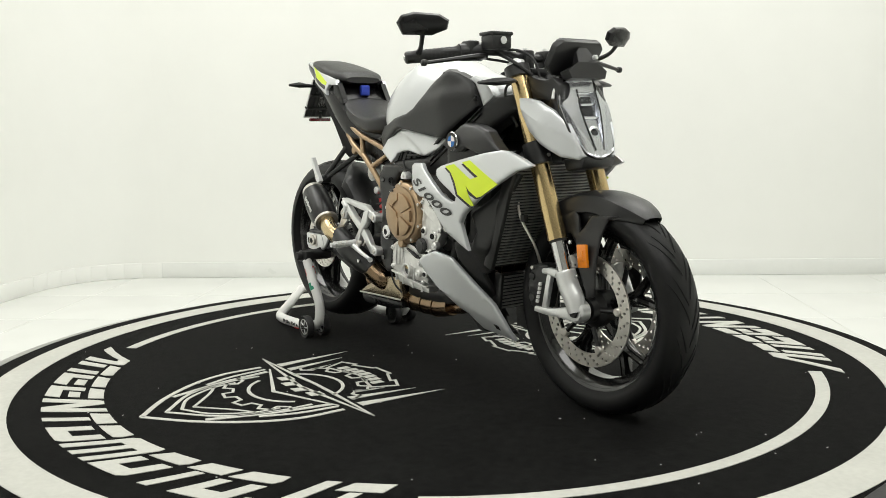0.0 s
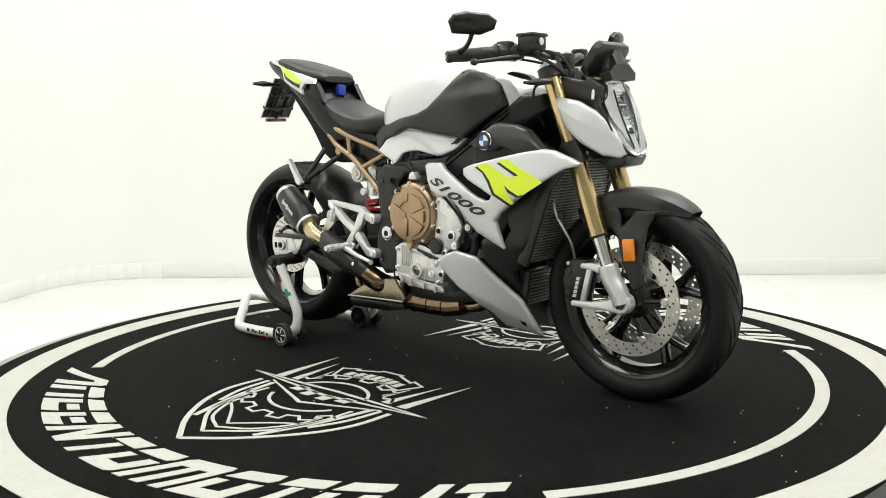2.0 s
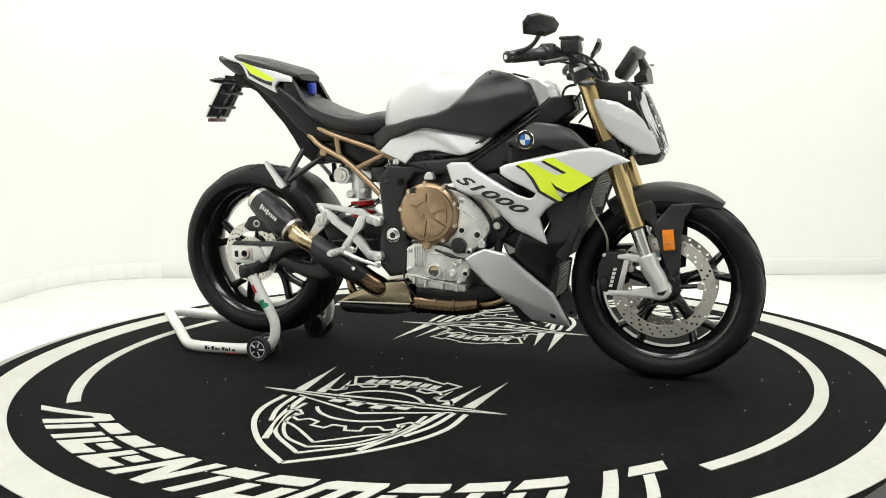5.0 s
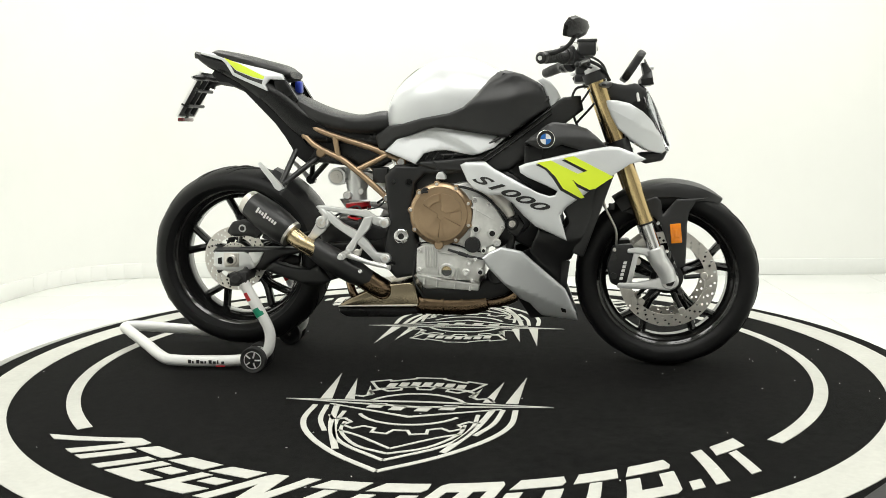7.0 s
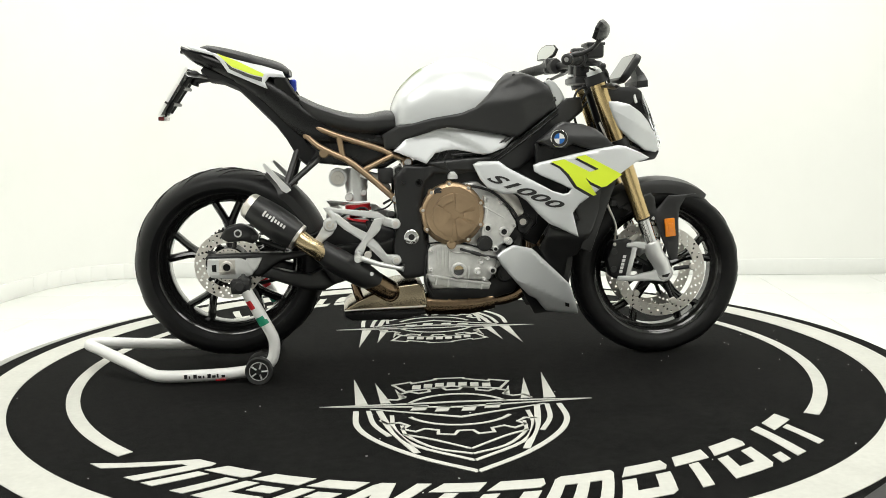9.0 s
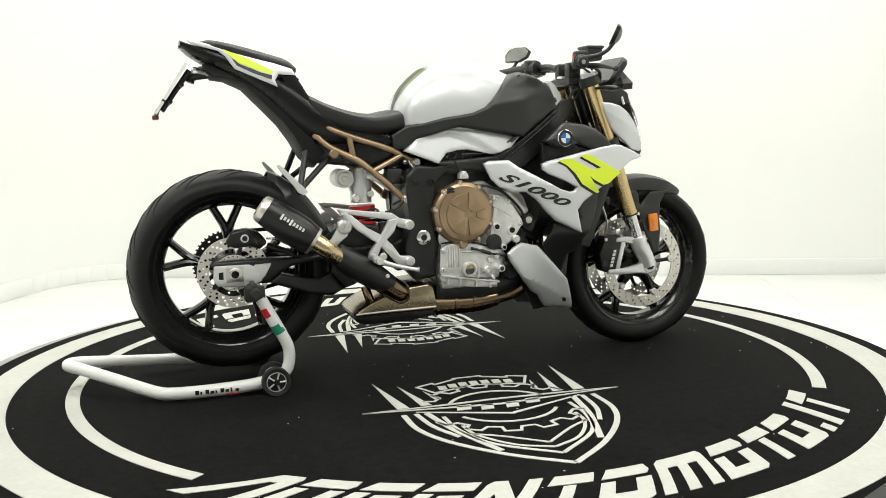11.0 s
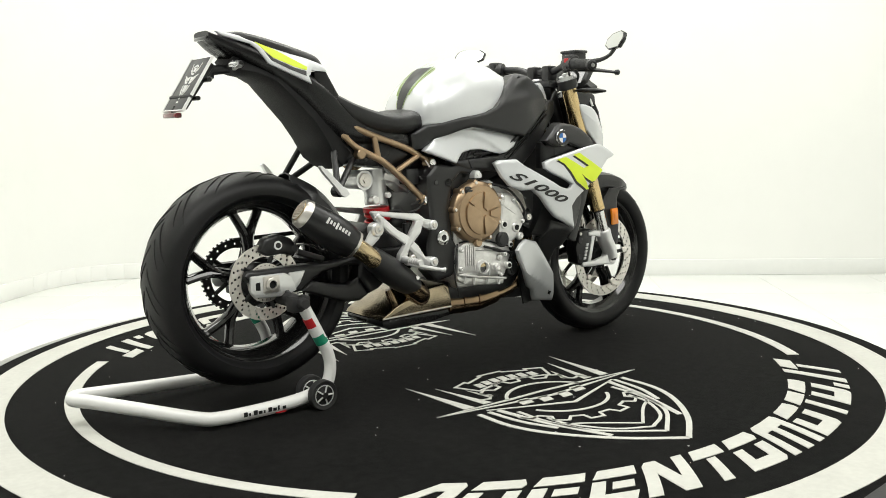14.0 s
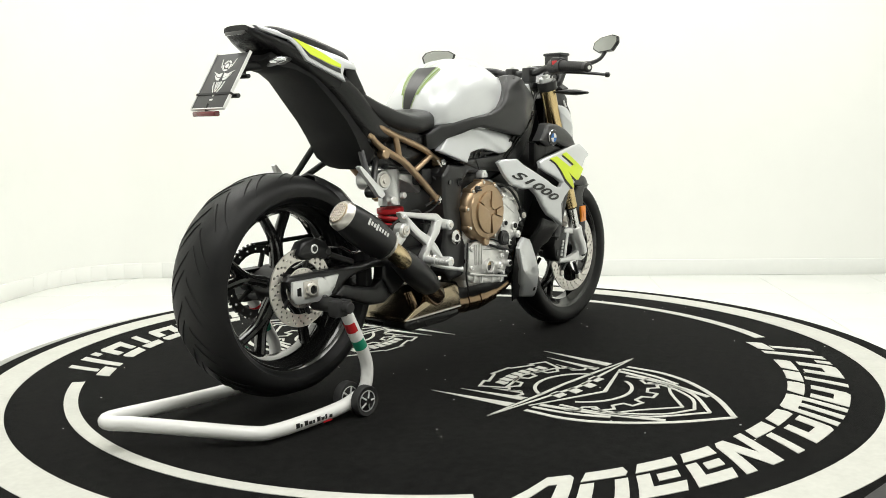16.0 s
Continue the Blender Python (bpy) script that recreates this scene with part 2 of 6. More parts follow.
# ---- the room ----
FLOOR_Z = -0.06
WA = math.atan2(1.98 - 2.29, 2.285 + 2.01)          # the back wall runs slightly askew


def setting(name, bm, material, label, category):
    ob = part(name, bm, material, None, label)
    return tagged(ob, label, category, kind="structure")


def wall(name, a, b, z0, z1, thick, label, material=None):
    d = Vector((b[0] - a[0], b[1] - a[1], 0))
    bm = box(0, d.length, 0, thick, z0, z1)
    moved(bm, Matrix.Translation((a[0], a[1], 0)) @ Matrix.Rotation(math.atan2(d.y, d.x), 4, "Z"))
    return setting(name, bm, material or WALL, label, "wall")


CL = Vector((-2.17, 2.303, 0))                       # where the back and left walls would meet
DB, DL = Vector((math.cos(WA), math.sin(WA), 0)), Vector((-0.15, -1.0, 0)).normalized()
BR = CL + DB * 6.2
LF = CL + DL * 6.5
R0 = 0.5                                             # the corner is rounded
CB, CF = CL + DB * R0, CL + DL * R0
wall("wall_back", CB, BR, FLOOR_Z, 2.9, 0.12, "plain white painted studio back wall")
wall("wall_left", LF, CF, FLOOR_Z, 2.9, 0.12, "plain white painted studio side wall")
cb_ = bmesh.new()
cols_ = []
for i in range(25):
    k = i / 24
    q = CF * (1 - k) ** 2 + CL * 2 * k * (1 - k) + CB * k * k
    nrm = ((CL - CF) * (1 - k) + (CB - CL) * k).normalized()
    back_ = Vector((-nrm.y, nrm.x, 0)) * 0.12
    cols_.append([cb_.verts.new((q.x, q.y, FLOOR_Z)), cb_.verts.new((q.x, q.y, 2.9)), cb_.verts.new((q.x + back_.x, q.y + back_.y, 2.9)), cb_.verts.new((q.x + back_.x, q.y + back_.y, FLOOR_Z))])
for a_, b_ in zip(cols_, cols_[1:]):
    for j in range(4):
        cb_.faces.new((a_[j], a_[(j + 1) % 4], b_[(j + 1) % 4], b_[j]))
cb_.faces.new(cols_[0])
cb_.faces.new(cols_[-1][::-1])
setting("wall_corner", cb_, WALL, "rounded white studio wall corner", "wall")
wall("wall_right", BR, (BR.x, -4.6), FLOOR_Z, 2.9, 0.12, "plain white painted studio side wall")
# unseen grey wall, added to cut frontal fill and give reflections contrast
wall("wall_front", (BR.x, -4.6), (LF.x - 0.3, -4.6), FLOOR_Z, 2.9, 0.12, "unseen grey wall added behind the camera to darken reflections", SHADEWALL)
setting("ceiling", box(-4.6, 4.6, -4.8, 2.7, 2.9, 3.0), WALL, "plain white painted ceiling", "ceiling")

floor = setting("floor", box(-4.6, 4.6, -4.8, 2.7, FLOOR_Z - 0.1, FLOOR_Z - 0.0015), GROUT, "glossy white tiled floor with faint joints", "floor")
# skirting along the back and left walls, with a chamfered top
CURVE = [CF * (1 - k) ** 2 + CL * 2 * k * (1 - k) + CB * k * k for k in (0, 0.125, 0.25, 0.375, 0.5, 0.625, 0.75, 0.875, 1.0)]
for a, b in [(CB, BR), (LF, CF)] + list(zip(CURVE, CURVE[1:])):
    d = (b - a)
    bm = plate([(0.0, FLOOR_Z), (d.length, FLOOR_Z), (d.length, 0.03), (0.0, 0.03)], -0.012, 0.0, 0.003)
    moved(bm, Matrix.Translation((a.x, a.y, 0)) @ Matrix.Rotation(math.atan2(d.y, d.x), 4, "Z"))
    setting("baseboard", bm, SKIRT if a is CB else WALL, "low white glazed tile skirting board", "baseboard")


# floor tiles, each a piece of its own on one mesh
TS = 0.6
tb = box(-TS / 2 + 0.0015, TS / 2 - 0.0015, -TS / 2 + 0.0015, TS / 2 - 0.0015, -0.012, 0.0, 0.001, 1)
first = part("tile", tb, TILE, floor)
spots = [(i, j) for i in range(-7, 8) for j in range(-8, 5)]
for n_, (i, j) in enumerate(spots):
    o_ = first if n_ == 0 else new("tile", first.data)
    o_.parent = floor
    o_.matrix_basis = Matrix.Rotation(WA, 4, "Z") @ Matrix.Translation((i * TS + 0.12, j * TS + 0.05, FLOOR_Z))

# mottled grey strip on the floor round part of the turntable
sb = bmesh.new()
row_ = []
for i in range(41):
    a = radians(118 + 84 * i / 40)
    row_.append([sb.verts.new((r * math.cos(a), r * math.sin(a), z)) for r, z in ((1.552, FLOOR_Z), (1.552, -0.006), (1.60, -0.012), (1.66, FLOOR_Z))])
for p_, q_ in zip(row_, row_[1:]):
    for j in range(4):
        sb.faces.new((p_[j], p_[(j + 1) % 4], q_[(j + 1) % 4], q_[j]))
sb.faces.new(row_[0])
sb.faces.new(row_[-1][::-1])
setting("grey_floor_strip", sb, STRIP, "mottled pale grey strip beside the turntable", "trim")

# corner of a box standing in for an unidentified dark and red object, beside the turntable near the camera
case = empty("dark_floor_box", "black box with a red button, standing in for an unidentified object on the floor", "case")
cm = Matrix.Translation((0.801 + 0.68 * 0.128, -1.386 - 0.73 * 0.128, 0.012)) @ Matrix.Rotation(radians(42.7), 4, "Z")
part("body", moved(box(-0.16, 0.16, -0.12, 0.12, FLOOR_Z - 0.025, 0.05, 0.02, 3), cm), SATIN, case)
part("lid", moved(box(-0.165, 0.165, -0.125, 0.125, 0.05, 0.075, 0.01, 3), cm), RUBBER, case)
part("button", moved(lathe([(0.02, 0.075), (0.02, 0.085), (0.014, 0.09)], 20, "z", (0.012, 0.062, 0)), cm), RED, case, "red push button")

# ---- the turntable with its printed carpet ----
table = empty("turntable", "round black carpeted motorcycle turntable with white ring and lettering shapes", "turntable")
part("platform", lathe([(1.53, FLOOR_Z), (1.545, FLOOR_Z + 0.006), (1.545, -0.008), (1.54, -0.004), (1.5, -0.004)], 160, "z"), RIMEDGE, table, "black turntable deck edge")
part("carpet", lathe([(1.538, -0.0039), (1.538, -0.001), (1.536, 0.0)], 160, "z"), CARPET, table, "black short-pile carpet")


def ring_band(r0, r1, a0, a1, z0=-0.001, z1=0.0016):
    bm = bmesh.new()
    n = max(2, int(abs(a1 - a0) / 2.0))
    rows = []
    for i in range(n + 1):
        a = radians(a0 + (a1 - a0) * i / n)
        c, s = math.cos(a), math.sin(a)
        rows.append([bm.verts.new((r * c, r * s, z)) for r, z in ((r0, z0), (r0, z1), (r1, z1), (r1, z0))])
    for p, q in zip(rows, rows[1:]):
        for j in range(4):
            bm.faces.new((p[j], p[(j + 1) % 4], q[(j + 1) % 4], q[j]))
    if abs(a1 - a0) < 359:
        bm.faces.new(rows[0])
        bm.faces.new(rows[-1][::-1])
    return bm


PRINT = Matrix.Translation((0.005, 0.0075, 0))           # the print is a little off the axis
part("outer_ring", moved(ring_band(1.372, 1.479, 0, 360), PRINT), CARPET_W, table, "broad white carpet ring")
for base in (0, 180):
    part("inner_arc", moved(ring_band(1.175, 1.215, base - 38.4, base + 43.6), PRINT), CARPET_W, table, "narrow white carpet arc")

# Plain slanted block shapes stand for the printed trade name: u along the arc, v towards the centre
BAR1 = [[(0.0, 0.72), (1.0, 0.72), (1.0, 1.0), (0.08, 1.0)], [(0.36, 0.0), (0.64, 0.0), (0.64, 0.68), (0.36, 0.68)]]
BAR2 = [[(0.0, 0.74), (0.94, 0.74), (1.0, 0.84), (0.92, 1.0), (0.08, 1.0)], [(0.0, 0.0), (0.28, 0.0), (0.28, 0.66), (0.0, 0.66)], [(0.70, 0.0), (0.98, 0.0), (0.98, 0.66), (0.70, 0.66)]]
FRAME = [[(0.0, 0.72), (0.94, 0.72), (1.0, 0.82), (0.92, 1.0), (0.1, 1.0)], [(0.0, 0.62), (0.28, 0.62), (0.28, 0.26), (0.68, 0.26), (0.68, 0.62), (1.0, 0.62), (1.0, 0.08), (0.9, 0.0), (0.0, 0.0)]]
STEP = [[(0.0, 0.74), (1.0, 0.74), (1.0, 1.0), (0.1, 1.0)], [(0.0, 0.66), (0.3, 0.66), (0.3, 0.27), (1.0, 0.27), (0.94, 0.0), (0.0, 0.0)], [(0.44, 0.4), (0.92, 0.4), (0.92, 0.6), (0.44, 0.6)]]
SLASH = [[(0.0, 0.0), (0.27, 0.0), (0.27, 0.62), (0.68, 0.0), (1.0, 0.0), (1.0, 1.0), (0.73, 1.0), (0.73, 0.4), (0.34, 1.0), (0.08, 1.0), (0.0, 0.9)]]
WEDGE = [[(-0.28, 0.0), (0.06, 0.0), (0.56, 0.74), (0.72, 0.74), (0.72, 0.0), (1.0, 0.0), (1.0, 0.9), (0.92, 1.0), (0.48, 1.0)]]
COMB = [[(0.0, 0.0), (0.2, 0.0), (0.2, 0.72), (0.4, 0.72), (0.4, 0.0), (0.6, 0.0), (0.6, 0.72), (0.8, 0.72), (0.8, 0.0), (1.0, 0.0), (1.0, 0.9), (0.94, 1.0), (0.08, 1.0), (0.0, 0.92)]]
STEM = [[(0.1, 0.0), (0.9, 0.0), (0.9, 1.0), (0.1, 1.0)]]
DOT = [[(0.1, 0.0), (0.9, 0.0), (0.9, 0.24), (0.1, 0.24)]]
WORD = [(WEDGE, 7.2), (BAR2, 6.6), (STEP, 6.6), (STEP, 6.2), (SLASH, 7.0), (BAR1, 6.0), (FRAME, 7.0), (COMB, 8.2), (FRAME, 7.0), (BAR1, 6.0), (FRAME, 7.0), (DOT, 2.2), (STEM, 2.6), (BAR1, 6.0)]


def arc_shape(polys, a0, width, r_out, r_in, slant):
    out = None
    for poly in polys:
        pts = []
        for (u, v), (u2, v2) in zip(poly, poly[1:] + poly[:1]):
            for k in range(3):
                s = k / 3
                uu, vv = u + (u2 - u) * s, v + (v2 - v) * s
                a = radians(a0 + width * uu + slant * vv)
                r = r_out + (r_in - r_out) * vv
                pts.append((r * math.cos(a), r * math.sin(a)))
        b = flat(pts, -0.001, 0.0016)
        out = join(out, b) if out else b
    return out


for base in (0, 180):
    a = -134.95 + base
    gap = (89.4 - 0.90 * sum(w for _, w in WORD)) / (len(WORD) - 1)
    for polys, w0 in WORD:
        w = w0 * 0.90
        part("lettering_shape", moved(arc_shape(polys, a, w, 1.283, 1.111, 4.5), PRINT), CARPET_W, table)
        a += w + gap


def ribbon(pts, w, closed=False):
    """A flat inlaid line of width w (a number, or one for each point)."""
    n = len(pts)
    ws = [w] * n if not isinstance(w, (list, tuple)) else w
    bm = bmesh.new()
    rows = []
    for i in range(n):
        p = Vector(pts[i])
        a = Vector(pts[i - 1]) if (i or closed) else p
        b = Vector(pts[(i + 1) % n]) if (i < n - 1 or closed) else p
        d1, d2 = (p - a), (b - p)
        d1 = d1.normalized() if d1.length > 1e-9 else d2.normalized()
        d2 = d2.normalized() if d2.length > 1e-9 else d1
        t = (d1 + d2).normalized()
        nrm = Vector((-t.y, t.x))
        k = min(1.8, 1 / max(0.3, t.dot(d1)))
        rows.append([bm.verts.new((p.x + nrm.x * ws[i] / 2 * k * s, p.y + nrm.y * ws[i] / 2 * k * s, z)) for s, z in ((-1, -0.001), (-1, 0.0016), (1, 0.0016), (1, -0.001))])
    pairs = list(zip(rows, rows[1:])) + ([(rows[-1], rows[0])] if closed else [])
    for p, q in pairs:
        for j in range(4):
            bm.faces.new((p[j], p[(j + 1) % 4], q[(j + 1) % 4], q[j]))
    if not closed:
        bm.faces.new(rows[0])
        bm.faces.new(rows[-1][::-1])
    return bm


def shield(base):
    """The badge on the carpet: pointed blade, cog, wing strokes and a shield outline."""
    m = Matrix.Rotation(radians(base), 4, "Z")
    cx = -0.006

    def add(name, bm):
        part(name, moved(bm, m @ Matrix.Translation((cx, 0, 0))), CARPET_W, table)
    # blade: long thin rhombus outline
    add("badge_blade", join(ribbon([(-0.395, -0.497), (0.0, -0.545), (0.395, -0.512)], [0.004, 0.014, 0.004]), ribbon([(-0.395, -0.497), (-0.13, -0.50), (0.0, -0.585 + 0.09), (0.14, -0.50), (0.395, -0.512)], [0.004, 0.012, 0.012, 0.012, 0.004]), ribbon([(-0.25, -0.535), (0.0, -0.635), (0.25, -0.545)], [0.006, 0.013, 0.006])))
    # name bars on the blade and in the banner
    for x, w in ((-0.11, 0.055), (-0.045, 0.05), (0.03, 0.05), (0.10, 0.055)):
        add("badge_bar", flat([(x - w / 2, -0.59 + abs(x) * 0.25), (x + w / 2 - 0.012, -0.59 + abs(x) * 0.25), (x + w / 2, -0.548 + abs(x) * 0.25), (x - w / 2 + 0.012, -0.548 + abs(x) * 0.25)], -0.001, 0.0016))
    ban = [(-0.18, -0.30), (-0.145, -0.375), (0.0, -0.335), (0.145, -0.375), (0.18, -0.30), (0.125, -0.275), (0.12, -0.29), (0.045, -0.255), (0.045, -0.245), (-0.045, -0.245), (-0.045, -0.255), (-0.12, -0.29), (-0.125, -0.275)]
    add("badge_banner", ribbon(ban, 0.009, True))
    for i in range(7):
        x = (i - 3) * 0.036
        z = -0.315 - abs(x) ** 2 * 1.6
        add("badge_bar", flat([(x - 0.015, z - 0.018), (x + 0.011, z - 0.018), (x + 0.015, z + 0.02), (x - 0.011, z + 0.02)], -0.001, 0.0016))
    # cog and inner ring
    cog = []
    for i in range(14):
        a = 2 * math.pi * i / 14
        for da, r in ((-0.13, 0.205), (-0.09, 0.238), (0.09, 0.238), (0.13, 0.205)):
            cog.append((r * math.cos(a + da), -0.56 + 0.92 * r * math.sin(a + da)))
    for half in (cog[5:26], cog[33:54]):
        add("badge_cog", ribbon(half, 0.009))
    for a0, a1 in ((22, 158), (205, 335)):
        add("badge_ring", ribbon([(0.155 * math.cos(radians(a)), -0.56 + 0.142 * math.sin(radians(a))) for a in range(a0, a1 + 1, 7)], 0.011))
    # wing strokes above and shield strokes below
    for s in (-1, 1):
        for x0, y0, x1, y1, w in ((0.302, -0.21, 0.275, -0.49, 0.036), (0.235, -0.27, 0.205, -0.485, 0.03), (0.175, -0.345, 0.155, -0.44, 0.02)):
            add("badge_spike", flat([(s * x0, y0), (s * (x1 - w * 0.5), y1), (s * (x1 + w * 0.5), y1)], -0.001, 0.0016))
        for pts, w in (([(0.29, -0.55), (0.285, -0.68), (0.235, -0.80), (0.13, -0.93), (0.0, -1.035)], 0.016),
                       ([(0.255, -0.55), (0.24, -0.67), (0.20, -0.77)], 0.014), ([(0.225, -0.555), (0.2, -0.70), (0.17, -0.80), (0.135, -0.90)], 0.018),
                       ([(0.19, -0.60), (0.185, -0.72), (0.135, -0.85), (0.0, -0.965)], 0.012), ([(0.165, -0.69), (0.155, -0.77), (0.09, -0.87), (0.0, -0.92)], 0.01), ([(0.165, -0.76), (0.10, -0.80), (0.0, -0.885)], 0.009)):
            sm = [(q.x, q.y) for q in smooth_path([(s * x, y, 0) for x, y in pts], 4)]
            add("badge_stroke", ribbon(sm, w))


shield(0)
shield(180)


# lint on the carpet
lint = bmesh.new()
rng = random.Random(5)
for k in range(60):
    r, a = 1.36 * math.sqrt(rng.random()), rng.random() * 6.283
    q = Matrix.Translation((r * math.cos(a), r * math.sin(a), 0.0012)) @ Matrix.Rotation(rng.random() * 3, 4, "Z") @ Matrix.Diagonal((rng.uniform(0.0012, 0.0038), rng.uniform(0.001, 0.002), 0.001, 1))
    bmesh.ops.create_icosphere(lint, subdivisions=1, radius=1, matrix=q)
part("lint", lint, WHITEINK, table, kind="stuff")

# ---- paddock stand under the rear wheel ----
CENTRE = 0.021
stand = empty("paddock_stand", "white tubular steel paddock stand lifting the rear wheel", "paddock stand")
part("frame_tube", tube([(-0.585, -0.20, 0.05), (-0.66, -0.20, 0.032), (-0.78, -0.20, 0.026), (-0.90, -0.196, 0.026), (-0.955, -0.172, 0.031), (-1.06, -0.075, 0.052), (-1.165, 0.018, 0.074), (-1.204, 0.06, 0.079), (-1.185, 0.10, 0.076), (-1.12, 0.122, 0.068), (-0.92, 0.165, 0.045), (-0.7, 0.20, 0.03), (-0.585, 0.20, 0.05)], 0.019, 14, 5), WPAINT, stand)
for s in (-1, 1):
    up = part("upright", tube([(-0.59, s * 0.20, 0.045), (-0.565, s * 0.20, 0.075), (-0.56, s * 0.20, 0.13), (-0.585, s * 0.203, 0.19), (-0.64, s * 0.205, 0.295)], 0.018, 14, 5), WPAINT, stand)
    # tricolour sticker wrapped on the upright
    for k, m in ((0, RED), (1, WHITEINK), (2, FLAGGREEN)):
        a = Vector((-0.6260 + 0.0140 * k, s * 0.2035, 0.266 - 0.027 * k))
        b = a + Vector((0.0137, 0, -0.0266))
        part("sticker", rod(a, b, 0.0188, 14), m, up)
    pad = part("support_pad", join(tube([(-0.655, s * 0.215, 0.312), (-0.655, s * 0.10, 0.312)], 0.021, 14, curve=False), box(-0.685, -0.625, s * 0.20 - 0.02, s * 0.20 + 0.02, 0.285, 0.33, 0.007)), RUBBER, stand, "black rubber support pad")
    part("knob", disc(-0.655, s * 0.222, 0.312, 0.016, s * 0.02, 14), RUBBER, pad)
    for off in (0.035, -0.035):
        y = s * (0.20 + off)
        w = part("wheel", lathe([(0.030, -0.010), (0.041, -0.013), (0.043, -0.009), (0.043, 0.009), (0.041, 0.013), (0.030, 0.010)], 30, "y", (-0.607, y, 0.043), True), RUBBER, stand, "small black rubber castor wheel")
        hub = lathe([(0.008, -0.011), (0.030, -0.009), (0.030, 0.009), (0.008, 0.011)], 24, "y", (-0.607, y, 0.043), True)
        part("hub", hub, DARK, w)
        for i in range(5):
            a = 2 * math.pi * i / 5
            part("spoke", rod((-0.607 + 0.008 * math.cos(a), y + s * 0.0115, 0.043 + 0.008 * math.sin(a)), (-0.607 + 0.027 * math.cos(a), y + s * 0.0105, 0.043 + 0.027 * math.sin(a)), 0.0028, 6), SILVER, w)
        part("rim_ring", lathe([(0.0275, s * 0.0095), (0.0275, s * 0.0115), (0.030, s * 0.0115), (0.030, s * 0.0095)], 28, "y", (-0.607, y, 0.043), True), SILVER, w)
    part("axle", rod((-0.607, s * 0.15, 0.043), (-0.607, s * 0.252, 0.043), 0.009), CHROME, stand)
# unreadable maker's mark as plain bars along the side tube
for i in range(9):
    x = -0.842 + i * 0.0145
    part("mark_bar", box(x, x + (0.005 if i % 3 == 1 else 0.0105), -0.2200, -0.2120, 0.022, 0.034 if i in (0, 2, 5, 7) else 0.030, 0), BLACKINK, stand)
part("mark_bar", box(-0.745, -0.715, -0.2180, -0.2100, 0.012, 0.0150, 0), RED, stand)


CENTRE = 0.0
# ---- the motorcycle: x forward, y to its left ----
bike = empty("motorcycle", "light grey and black naked motorcycle with gold fork and yellow graphics", "motorcycle")
FW, RW = Vector((0.741, 0, 0.294)), Vector((-0.704, 0, 0.361))
FR, RR = 0.294, 0.311


# -- wheels --
def tyre_profile(R, half, rim):
    """Cross-section of a tyre: (radius, across), closed."""
    out = []
    for i in range(21):
        a = math.pi * i / 20
        out.append((R - half * 0.54 * (1 - math.sin(a) ** 0.85), -half * math.cos(a)))
    k = R - half * 0.54
    side = [(rim + (k - rim) * 0.6, half * 0.99), (rim + 0.008, half * 0.93), (rim + 0.003, half * 0.86), (rim - 0.004, half * 0.80), (rim - 0.006, half * 0.70)]
    return out + side + [(r, -y) for r, y in side[::-1]]


